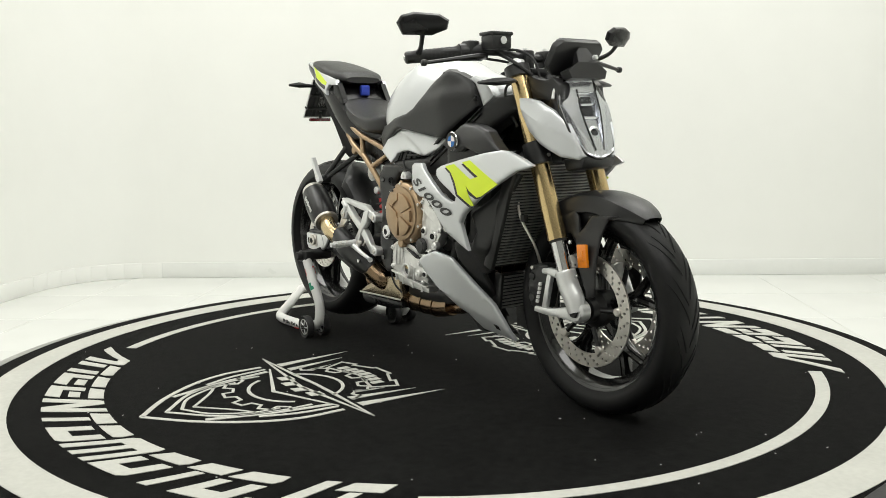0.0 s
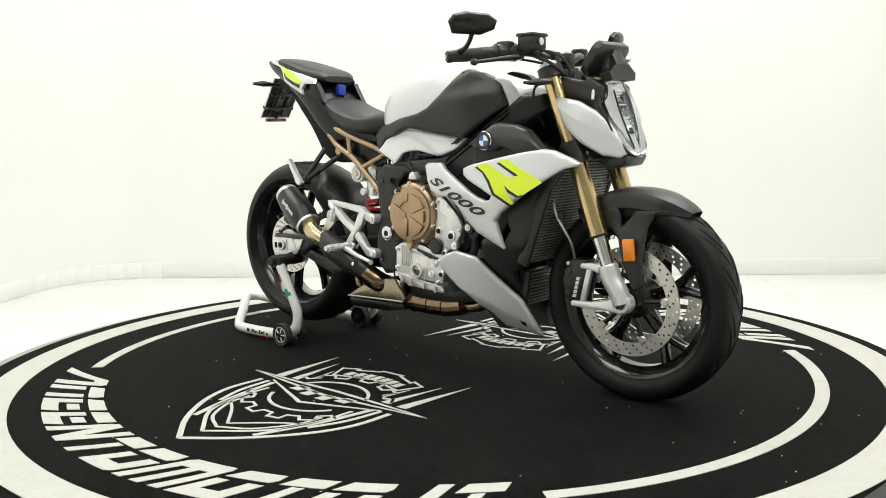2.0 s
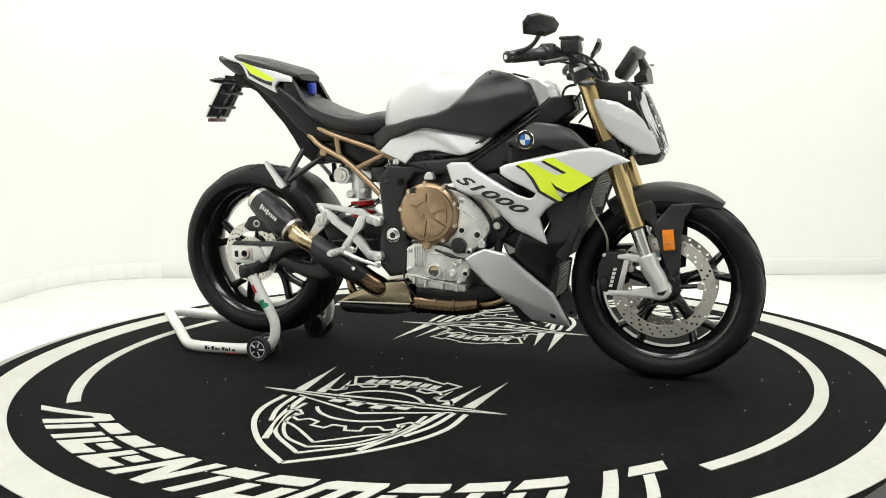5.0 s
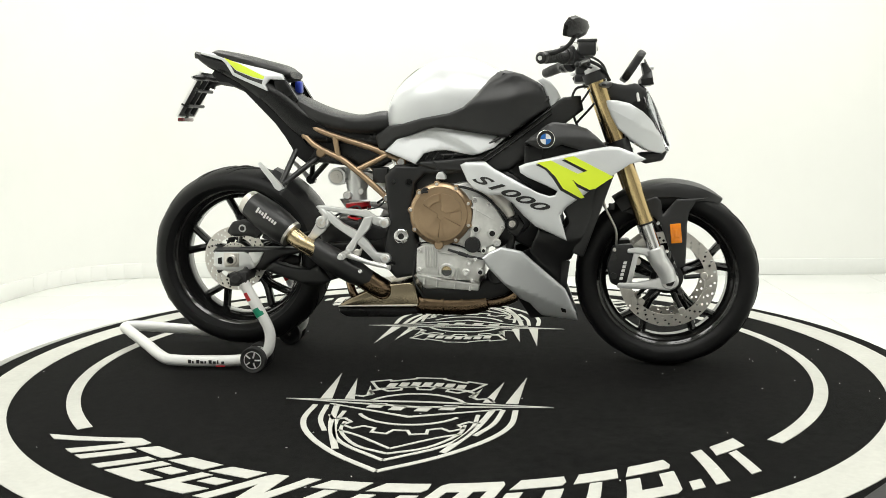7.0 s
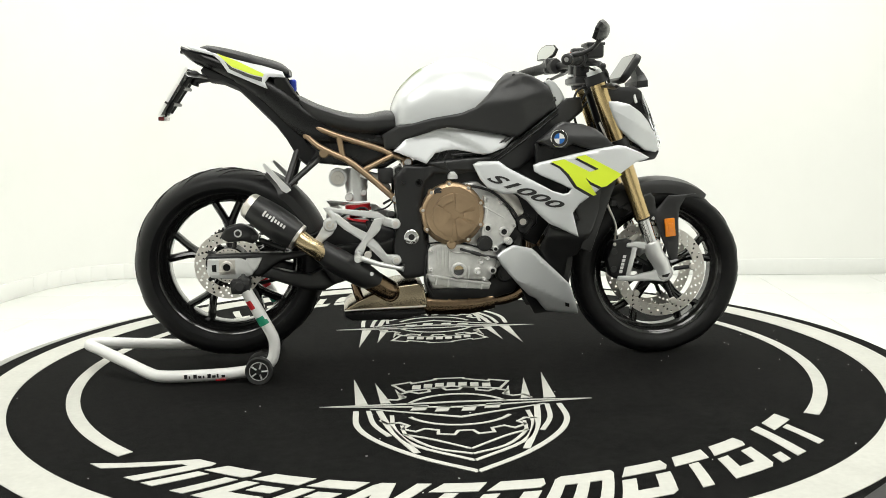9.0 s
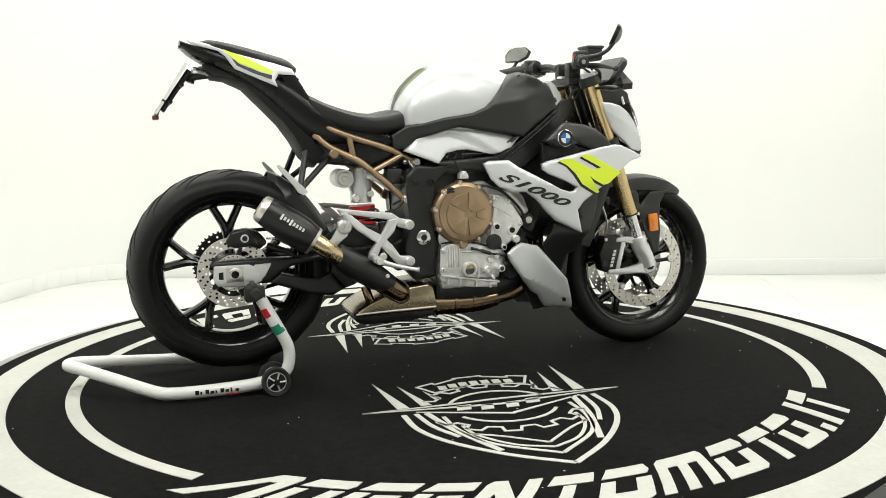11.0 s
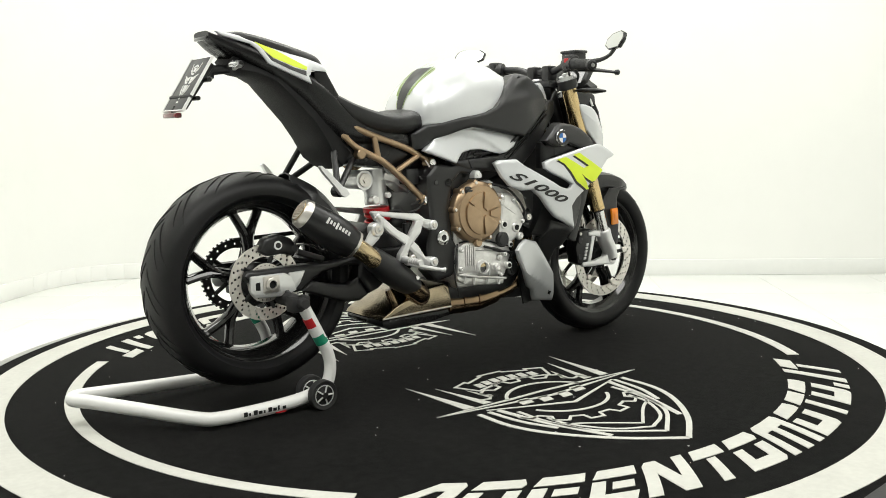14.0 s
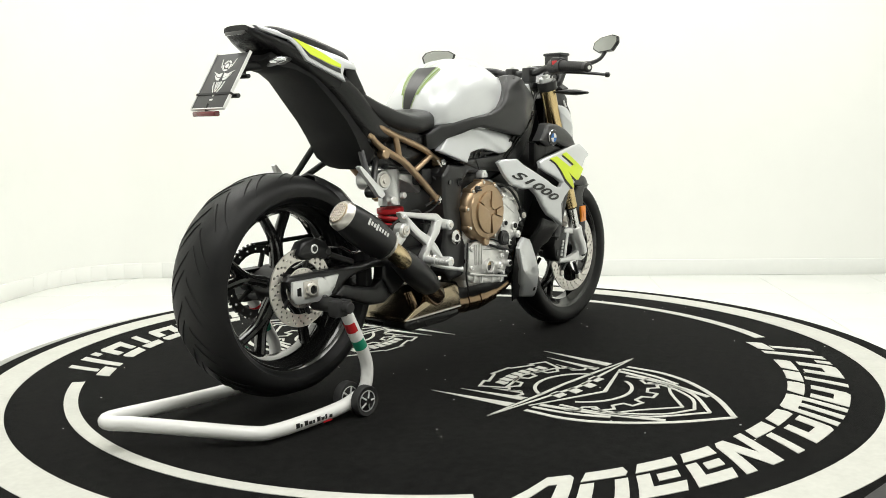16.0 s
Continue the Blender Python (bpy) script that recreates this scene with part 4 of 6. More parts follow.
for s in (-1, 1):
    o = [(0.535, 0.868), (0.572, 0.866), (0.609, 0.857), (0.653, 0.830), (0.689, 0.795), (0.714, 0.750), (0.728, 0.708), (0.715, 0.698), (0.672, 0.706), (0.615, 0.742), (0.574, 0.779), (0.552, 0.820)]
    fold = lambda x: 0.845 - 0.55 * (x - 0.54)
    part("headlight_cheek", skin(o, lambda x, z: 0.130 - 0.62 * soft(x - 0.63, 0.02) - 0.22 * max(0.0, z - fold(x)) - 0.16 * max(0.0, fold(x) - z) - 0.15 * soft(0.57 - x), s, 0.012, 0.012, 0.003, 0.006, creases=(((0.54, 0.845), (0.74, 0.735)),)), GREY, bike, "light grey headlight side panel", sharp=24)
    part("headlight_bracket", plate([(0.515, 0.937), (0.569, 0.920), (0.600, 0.914), (0.631, 0.920), (0.662, 0.900), (0.668, 0.862), (0.660, 0.835), (0.60, 0.858), (0.54, 0.868)], s * 0.045, s * 0.082, 0.006), SATIN, bike)
part("headlight_chin", plate([(0.645, 0.70), (0.735, 0.705), (0.72, 0.675), (0.66, 0.665)], -0.06, 0.06, 0.008), SATIN, bike)

# -- tank, seat and tail --
from mathutils.bvhtree import BVHTree

TANK = [(-0.170, 0.81, 0.040, 0.020, 0.03), (-0.160, 0.815, 0.095, 0.060, 0.04), (-0.132, 0.82, 0.130, 0.106, 0.05), (-0.071, 0.82, 0.150, 0.161, 0.06), (-0.005, 0.82, 0.160, 0.191, 0.065), (0.05, 0.82, 0.163, 0.199, 0.07), (0.10, 0.823, 0.158, 0.193, 0.075), (0.15, 0.835, 0.150, 0.164, 0.07), (0.21, 0.85, 0.138, 0.121, 0.06), (0.30, 0.882, 0.120, 0.060, 0.045), (0.345, 0.886, 0.110, 0.045, 0.045), (0.375, 0.884, 0.092, 0.030, 0.045), (0.390, 0.880, 0.060, 0.012, 0.030)]
tank_bm = sections(TANK, 5, 32, 2.5)
tank_tree = BVHTree.FromBMesh(tank_bm)
tank = part("fuel_tank", tank_bm, GREY, bike, "light grey painted fuel tank")


def cover_w(x, z):
    """Half-width of the tank side covers: a belly line, a facet above it and a hollow towards the knee."""
    c = 0.862 + 0.10 * max(0.0, x - 0.1)
    f = 0.46 * soft(min(z - 0.912 - 0.12 * (x - 0.2), 0.8 * (x - 0.12 - 1.1 * (z - 0.88))), 0.008)
    h = 0.008 * math.exp(-((x - 0.30) / 0.05) ** 2 - ((z - 0.855) / 0.02) ** 2)
    return 0.184 + f - h - 0.58 * soft(z - c, 0.014) - 0.12 * soft(c - z, 0.02) - 0.40 * soft(x - 0.25, 0.02) - 0.30 * soft(-x, 0.03)


for s in (-1, 1):
    o = [(-0.190, 0.722), (-0.200, 0.770), (-0.150, 0.800), (-0.105, 0.806), (-0.039, 0.822), (0.008, 0.829), (0.051, 0.836), (0.095, 0.853), (0.118, 0.873), (0.139, 0.894), (0.175, 0.938), (0.201, 0.961), (0.226, 0.967), (0.281, 0.952), (0.325, 0.929), (0.342, 0.916), (0.354, 0.884), (0.365, 0.852), (0.333, 0.832), (0.279, 0.792), (0.230, 0.758), (0.138, 0.772), (0.050, 0.786), (0.006, 0.792), (-0.031, 0.785), (-0.068, 0.772), (-0.125, 0.756), (-0.160, 0.727)]
    cov = part("tank_cover", skin(o, cover_w, s, 0.03, 0.012, 0.006, 0.010), SATIN, bike, "satin black tank side cover", sharp=42)
    part("bolt", disc(0.222, s * (cover_w(0.222, 0.952) - 0.004), 0.952, 0.006, s * 0.004, 12), DARK, cov)
    o = [(0.325, 0.932), (0.343, 0.940), (0.366, 0.928), (0.387, 0.902), (0.398, 0.880), (0.367, 0.849), (0.355, 0.884), (0.343, 0.917)]
    part("tank_nose_panel", skin(o, lambda x, z: 0.128 - 0.4 * (x - 0.33), s, 0.03, 0.012, 0.004, 0.008), GREY, bike, "light grey tank nose panel")
    # green and black flashes wrapped over the rear of the tank
    for u0, u1, v0, v1, z0, z1, m in ((0.0, 0.014, 0.0, 0.040, 0.850, 0.984, BLACKINK), (0.016, 0.019, 0.042, 0.046, 0.855, 0.986, GREENINK), (0.028, 0.036, 0.051, 0.058, 0.895, 0.980, GREENINK), (0.008, 0.010, 0.020, 0.023, 0.984, 1.003, GREENINK), (0.040, 0.042, 0.062, 0.065, 0.915, 0.976, GREENINK)):
        bm = bmesh.new()
        rows = []
        for i in range(15):
            k = i / 14
            row = []
            for j in range(5):
                y = s * ((u0 + (u1 - u0) * j / 4) * (1 - k) + (v0 + (v1 - v0) * j / 4) * k)
                hit_ = tank_tree.ray_cast(Vector((-0.6, y, z0 + (z1 - z0) * k)), Vector((1, 0, 0)))
                if hit_[0] is not None:
                    row.append(bm.verts.new(hit_[0] + Vector((-0.0012, 0, 0.0012))))
            if len(row) == 5:
                rows.append(row)
        for a, b in zip(rows, rows[1:]):
            for j in range(4):
                bm.faces.new((a[j], a[j + 1], b[j + 1], b[j]))
        part("tank_flash", bm, m, tank)

SEAT = [(-0.488, 0.885, 0.060, 0.018, 0.02), (-0.465, 0.88, 0.098, 0.025, 0.035), (-0.40, 0.848, 0.118, 0.026, 0.048), (-0.32, 0.822, 0.128, 0.026, 0.048), (-0.25, 0.812, 0.130, 0.028, 0.045), (-0.185, 0.815, 0.118, 0.036, 0.045), (-0.145, 0.808, 0.098, 0.034, 0.035), (-0.118, 0.80, 0.075, 0.012, 0.02)]
seat = part("rider_seat", sections(SEAT, 5, 28, 3.0), VINYL, bike, "black vinyl rider seat")
for s in (-1, 1):
    part("seam", tube([(x, s * (w * 0.965 + 0.001), zc + up * 0.30) for x, zc, w, up, dn in SEAT[1:-1]], 0.0014, 6, 5), RUBBER, seat)
PILL = [(-0.765, 1.048, 0.050, 0.012, 0.014), (-0.735, 1.043, 0.078, 0.020, 0.02), (-0.66, 1.022, 0.096, 0.026, 0.02), (-0.58, 0.998, 0.104, 0.028, 0.02), (-0.52, 0.982, 0.098, 0.026, 0.02), (-0.488, 0.975, 0.070, 0.010, 0.012)]
part("passenger_seat", sections(PILL, 5, 24, 3.0), VINYL, bike, "black vinyl passenger seat")
TAIL = [(-0.825, 1.050, 0.050, 0.012, 0.010), (-0.79, 1.035, 0.064, 0.014, 0.025), (-0.72, 1.005, 0.084, 0.028, 0.035), (-0.64, 0.965, 0.100, 0.042, 0.045), (-0.56, 0.92, 0.112, 0.048, 0.07), (-0.49, 0.87, 0.115, 0.055, 0.10), (-0.43, 0.83, 0.112, 0.035, 0.10), (-0.36, 0.80, 0.105, 0.02, 0.07), (-0.26, 0.775, 0.10, 0.012, 0.05), (-0.16, 0.755, 0.095, 0.012, 0.04)]
tail = part("tail_body", sections(TAIL, 5, 24, 3.2), SEMI, bike, "satin black tail unit")
part("tail_lamp", box(-0.830, -0.805, -0.042, 0.042, 1.037, 1.048, 0.004), SCREEN, tail)
for s in (-1, 1):
    tw = lambda x, z: float(np.interp(x, [r[0] for r in TAIL], [r[2] for r in TAIL])) + 0.013 - 0.28 * max(0.0, z - (0.765 - 0.35 * x - 0.03))
    o = [(-0.805, 1.060), (-0.760, 1.052), (-0.709, 1.038), (-0.654, 1.020), (-0.506, 0.974), (-0.497, 0.955), (-0.548, 0.958), (-0.560, 0.940), (-0.553, 0.920), (-0.592, 0.937), (-0.675, 0.974), (-0.701, 1.012), (-0.719, 1.027), (-0.757, 1.038), (-0.795, 1.050)]
    tp = part("tail_panel", skin(o, tw, s, 0.014, 0.02, 0.003, 0.008), GREY, bike, "light grey tail side panel with yellow flash")
    part("yellow_flash", skin([(-0.708, 1.033), (-0.653, 1.012), (-0.563, 0.967), (-0.566, 0.958), (-0.600, 0.966), (-0.663, 0.991), (-0.686, 1.012)], tw, s, 0.002, 0.02, 0.0, 0.01, 0.0015), YELLOW, tp)
    part("black_flash", skin([(-0.684, 1.008), (-0.661, 0.988), (-0.600, 0.963), (-0.568, 0.955), (-0.570, 0.942), (-0.620, 0.960), (-0.668, 0.983)], tw, s, 0.002, 0.02, 0.0, 0.01, 0.0015), BLACKINK, tp)
    part("seat_bracket", skin([(-0.535, 0.955), (-0.50, 0.962), (-0.455, 0.888), (-0.48, 0.865), (-0.53, 0.915)], lambda x, z: 0.108, s, 0.02, 0.03, 0.004, 0.01), SEMI, bike)
part("lock_tab", box(-0.492, -0.470, -0.018, 0.018, 0.915, 0.955, 0.006), BLUEP, bike, "blue anodised tab below the passenger seat")
part("under_tray", plate([(-0.52, 0.82), (-0.455, 0.69), (-0.30, 0.672), (-0.20, 0.66), (-0.13, 0.70), (-0.14, 0.77), (-0.40, 0.82)], -0.088, 0.088, 0.01), SEMI, bike, "black plastic under tray")
part("under_tail", loft([[(x, y * w, z + 0.012 * abs(y) ** 3) for y in (-1, -0.8, -0.4, 0, 0.4, 0.8, 1)] + [(x + 0.03, y * w * 0.95, z + 0.05) for y in (1, 0.8, 0.4, 0, -0.4, -0.8, -1)] for x, z, w in ((-0.765, 0.972, 0.055), (-0.740, 0.946, 0.066), (-0.700, 0.940, 0.078), (-0.647, 0.916, 0.092), (-0.592, 0.861, 0.100), (-0.536, 0.803, 0.104), (-0.503, 0.757, 0.104), (-0.468, 0.695, 0.100), (-0.440, 0.672, 0.092))]), MATTB, bike, "black plastic under-tail fairing")

# plate holder
hold = part("plate_holder", join(tube([(-0.74, 0.0, 0.965), (-0.79, 0.02, 0.958), (-0.80, 0.02, 0.94)], 0.014, 10), rod((-0.80, 0.045, 0.975), (-0.885, 0.045, 0.855), 0.008), rod((-0.80, -0.005, 0.975), (-0.885, -0.005, 0.855), 0.008), rod((-0.825, 0.085, 0.93), (-0.825, -0.045, 0.93), 0.006), rod((-0.86, 0.085, 0.88), (-0.86, -0.045, 0.88), 0.006)), DARK, bike, "black plate holder")
pm = Matrix.Translation((-0.857, 0.030, 0.920)) @ Matrix.Rotation(radians(-57.5), 4, "Y")
num = part("number_plate", moved(box(-0.085, 0.085, -0.068, 0.068, -0.001, 0.002, 0.001), pm), PLATE, hold, "dark plate with pale graphic")
part("plate_frame", moved(join(box(-0.088, 0.088, 0.068, 0.071, -0.004, 0.004), box(-0.088, 0.088, -0.071, -0.068, -0.004, 0.004), box(-0.088, -0.085, -0.071, 0.071, -0.004, 0.004)), pm), WHITEINK, hold)
# pale winged emblem: a crest ring, wings, an outlined shield and fine bars
def emblem(pts):
    q = bmesh.new()
    lo_ = [q.verts.new((x, y, -0.0032)) for x, y in pts]
    hi_ = [q.verts.new((x, y, 0.0032)) for x, y in pts]
    q.faces.new(lo_)
    q.faces.new(hi_[::-1])
    for i in range(len(pts)):
        j = (i + 1) % len(pts)
        q.faces.new((lo_[i], lo_[j], hi_[j], hi_[i]))
    bmesh.ops.recalc_face_normals(q, faces=q.faces[:])
    part("mark_shape", moved(q, pm), WHITEINK, num)


for k in range(5):
    a0, a1 = 1.2566 * k + 0.2, 1.2566 * k + 1.2
    emblem([(0.046 + 0.017 * math.cos(a), 0.017 * math.sin(a)) for a in np.linspace(a0, a1, 6)] + [(0.046 + 0.012 * math.cos(a), 0.012 * math.sin(a)) for a in np.linspace(a1, a0, 6)])
emblem([(0.046 + 0.007 * math.cos(a), 0.007 * math.sin(a)) for a in np.linspace(0, 5.9, 12)])
for s in (-1, 1):
    emblem([(0.024, s * 0.004), (0.020, s * 0.018), (0.030, s * 0.044), (0.012, s * 0.020), (0.010, s * 0.005)])
    emblem([(0.008, s * 0.006), (0.009, s * 0.018), (0.020, s * 0.036), (0.002, s * 0.020), (0.000, s * 0.008)])
    emblem([(0.040, s * 0.021), (0.066, s * 0.030), (0.068, s * 0.0285), (0.044, s * 0.0195)])
    emblem([(-0.004, s * 0.024), (-0.022, s * 0.020), (-0.050, s * 0.001), (-0.046, s * 0.001), (-0.020, s * 0.016), (-0.004, s * 0.020)])
    emblem([(-0.004, s * 0.012), (-0.018, s * 0.010), (-0.036, s * 0.001), (-0.031, s * 0.001), (-0.016, s * 0.007), (-0.004, s * 0.008)])
    emblem([(-0.004, s * 0.0055), (-0.024, s * 0.004), (-0.024, s * 0.0015), (-0.004, s * 0.002)])
emblem([(-0.062, -0.006), (-0.057, -0.006), (-0.057, 0.006), (-0.062, 0.006)])
part("strap", moved(box(-0.045, -0.039, -0.073, 0.073, -0.005, 0.005), pm), RUBBER, hold)
part("rear_reflector", box(-0.915, -0.895, -0.012, 0.082, 0.828, 0.842, 0.004), REDLENS, hold, "red rear reflector")
part("reflector_stem", rod((-0.895, 0.035, 0.86), (-0.903, 0.035, 0.838), 0.006), DARK, hold)
for s in (-1, 1):
    ts = part("turn_signal", tube([(-0.745, s * 0.03, 0.962), (-0.765, s * 0.085, 0.965), (-0.775, s * 0.12, 0.968), (-0.785, s * 0.16, 0.968)], [0.007, 0.009, 0.015, 0.006], 12, 4, flat_=0.75), DARK, bike, "black rear turn signal with smoked lens")
    part("lens", tube([(-0.785, s * 0.09, 0.967), (-0.79, s * 0.125, 0.968), (-0.793, s * 0.155, 0.968)], [0.007, 0.0125, 0.005], 12, 4, flat_=0.75), REFLECT, ts)

# -- subframe --
CENTRE = 0.015
for s in (-1, 1):
    y0, y1 = s * 0.118, s * 0.108
    sf = part("subframe", join(
        tube([(-0.115, s * 0.105, 0.683), (-0.165, s * 0.110, 0.707), (-0.216, s * 0.115, 0.730), (-0.343, s * 0.118, 0.772), (-0.425, s * 0.112, 0.806)], 0.0102, 12, 5),
        tube([(-0.163, s * 0.131, 0.567), (-0.235, s * 0.128, 0.632), (-0.307, s * 0.124, 0.690), (-0.355, s * 0.12, 0.714), (-0.406, s * 0.116, 0.742), (-0.44, s * 0.112, 0.775), (-0.465, s * 0.108, 0.802)], [0.0106, 0.0106, 0.011, 0.0106, 0.010, 0.009, 0.006], 12, 5),
        rod((-0.337, s * 0.118, 0.772), (-0.325, s * 0.123, 0.703), 0.0095), rod((-0.262, s * 0.125, 0.66), (-0.165, s * 0.112, 0.706), 0.0095),
        disc(-0.118, s * 0.088, 0.682, 0.0175, s * 0.03, 18), disc(-0.160, s * 0.112, 0.567, 0.0165, s * 0.03, 18), disc(-0.385, s * 0.102, 0.716, 0.0155, s * 0.026, 14), disc(-0.436, s * 0.096, 0.775, 0.0145, s * 0.024, 14)), BRONZE, bike, "bronze painted tubular subframe")
    for x, y, z in ((-0.118, 0.119, 0.682), (-0.160, 0.143, 0.567)):
        part("bolt", disc(x, s * y, z, 0.012, s * 0.006, 16), CHROME, sf)
        part("bolt", disc(x, s * (y + 0.006), z, 0.0055, s * 0.001, 6), CHROME, sf)
    # plastic stays from the tail to the hugger
    part("stay", join(rod((-0.458, s * 0.080, 0.766), (-0.505, s * 0.180, 0.618), 0.0095), rod((-0.388, s * 0.088, 0.712), (-0.505, s * 0.180, 0.612), 0.0095), disc(-0.505, s * 0.165, 0.613, 0.016, s * 0.03, 16)), DARK, bike)

# -- main frame --
CENTRE = 0.0
for s in (-1, 1):
    fp = part("frame_plate", skin([(-0.165, 0.60), (-0.165, 0.64), (-0.13, 0.675), (-0.07, 0.672), (0.0, 0.688), (0.095, 0.690), (0.12, 0.655), (0.03, 0.640), (-0.035, 0.645), (-0.068, 0.615), (-0.075, 0.55), (-0.068, 0.44), (-0.045, 0.40), (-0.04, 0.345), (-0.075, 0.315), (-0.135, 0.305), (-0.168, 0.34), (-0.172, 0.42), (-0.155, 0.50)], lambda x, z: 0.145, s, 0.05, 0.03, 0.008, 0.014), DARK, bike, "black frame pivot plate")
    part("swingarm_pivot", join(lathe([(0.010, s * 0.0), (0.024, s * 0.0), (0.024, s * 0.008), (0.020, s * 0.011), (0.010, s * 0.011)], 24, "y", (-0.114, s * 0.145, 0.445), True)), CHROME, fp, "bright swingarm pivot nut")
    part("pivot_core", disc(-0.114, s * 0.145, 0.445, 0.012, s * 0.006, 6), DARK, fp)
    for x, z, r in ((-0.085, 0.62, 0.011), (-0.135, 0.62, 0.008), (-0.06, 0.36, 0.009), (-0.145, 0.355, 0.009)):
        part("bolt", disc(x, s * 0.145, z, r, s * 0.004, 14), GLOSSB, fp)
    part("frame_spar", skin([(-0.09, 0.683), (0.03, 0.692), (0.12, 0.700), (0.165, 0.715), (0.235, 0.756), (0.32, 0.820), (0.405, 0.880), (0.46, 0.885), (0.47, 0.84), (0.38, 0.775), (0.30, 0.70), (0.24, 0.655), (0.17, 0.640), (0.09, 0.648), (0.0, 0.655)], lambda x, z: 0.150 - 0.12 * soft(x - 0.15) - 0.40 * soft(x - 0.36, 0.03), s, 0.05, 0.014, 0.008, 0.010), SATIN, bike, "black cast frame spar", sharp=45)
    for dz in (0.010, 0.026):
        part("spar_rib", tube([(0.15, s * 0.150, 0.700 - dz), (0.20, s * 0.146, 0.734 - dz), (0.28, s * 0.137, 0.790 - dz), (0.37, s * 0.122, 0.856 - dz)], 0.0035, 8, 4), SEMI, bike)
    part("cable_channel", tube([(0.19, s * 0.153, 0.745), (0.27, s * 0.145, 0.806), (0.36, s * 0.13, 0.876)], 0.006, 8), SATIN, bike)
    ledge = lambda x: float(np.interp(x, (-0.17, -0.154, -0.125, -0.07, -0.015, 0.021, 0.083, 0.122, 0.16), (0.715, 0.730, 0.751, 0.763, 0.767, 0.756, 0.727, 0.703, 0.680)))
    side = part("side_panel", skin([(-0.165, 0.719), (-0.125, 0.756), (-0.070, 0.772), (-0.033, 0.785), (0.004, 0.792), (0.102, 0.780), (0.226, 0.758), (0.190, 0.725), (0.146, 0.708), (0.122, 0.703), (0.074, 0.713), (0.038, 0.720), (0.002, 0.719), (-0.034, 0.710), (-0.049, 0.693), (-0.062, 0.678), (-0.108, 0.697)], lambda x, z: 0.154 - 0.32 * (z - 0.735) - 0.25 * abs(x - 0.05) ** 1.5 + 0.012 * max(0.0, min(1.0, (z - ledge(x)) / 0.016)), s, 0.02, 0.007, 0.004, 0.006), GREY, bike, "light grey side panel under the tank", sharp=75)
    part("vent_grille", skin([(-0.056, 0.684), (-0.038, 0.709), (-0.016, 0.719), (0.039, 0.720), (0.075, 0.709), (0.10, 0.704), (0.02, 0.694)], lambda x, z: 0.140, s, 0.01, 0.03, 0.0, 0.01), SEMI, side)
    for i in range(4):
        part("vent_slat", rod((-0.032 + i * 0.028, s * 0.142, 0.692), (-0.018 + i * 0.028, s * 0.142, 0.715), 0.003, 6), SATIN, side)

# -- front fairing pieces --
shw = lambda x, z: 0.236 - 0.5 * (x - 0.38) ** 2 - 0.12 * abs(z - 0.60) * (1 if z < 0.60 else 1.6)
emw = lambda x, z: 0.212 - 0.5 * (x - 0.36) ** 2 - 0.45 * max(0, z - 0.75)
belly_c = lambda x: 0.300 - 0.502 * (x - 0.218)
belly_w = lambda x, z: 0.152 - 0.264 * x + 0.286 * min(z, belly_c(x)) + (0.08 + 1.1 * max(0.0, x - 0.22)) * max(0.0, z - belly_c(x)) - 0.30 * max(0.0, belly_c(x) - z)
blw = lambda x, z: 0.1976 - 0.402 * x + 0.157 * z + 0.02
SHROUD = [(0.271, 0.669), (0.292, 0.678), (0.399, 0.701), (0.486, 0.718), (0.547, 0.726), (0.574, 0.723), (0.626, 0.702), (0.658, 0.685), (0.644, 0.679), (0.608, 0.671), (0.573, 0.649), (0.502, 0.604), (0.416, 0.543), (0.396, 0.517), (0.406, 0.479), (0.417, 0.438), (0.405, 0.443), (0.356, 0.467), (0.321, 0.483), (0.286, 0.515), (0.251, 0.555), (0.216, 0.581), (0.172, 0.581), (0.128, 0.599), (0.105, 0.628), (0.084, 0.674), (0.102, 0.683), (0.164, 0.684), (0.191, 0.663), (0.278, 0.616), (0.329, 0.588), (0.364, 0.577), (0.381, 0.580), (0.388, 0.592), (0.355, 0.610), (0.295, 0.636), (0.274, 0.650)]
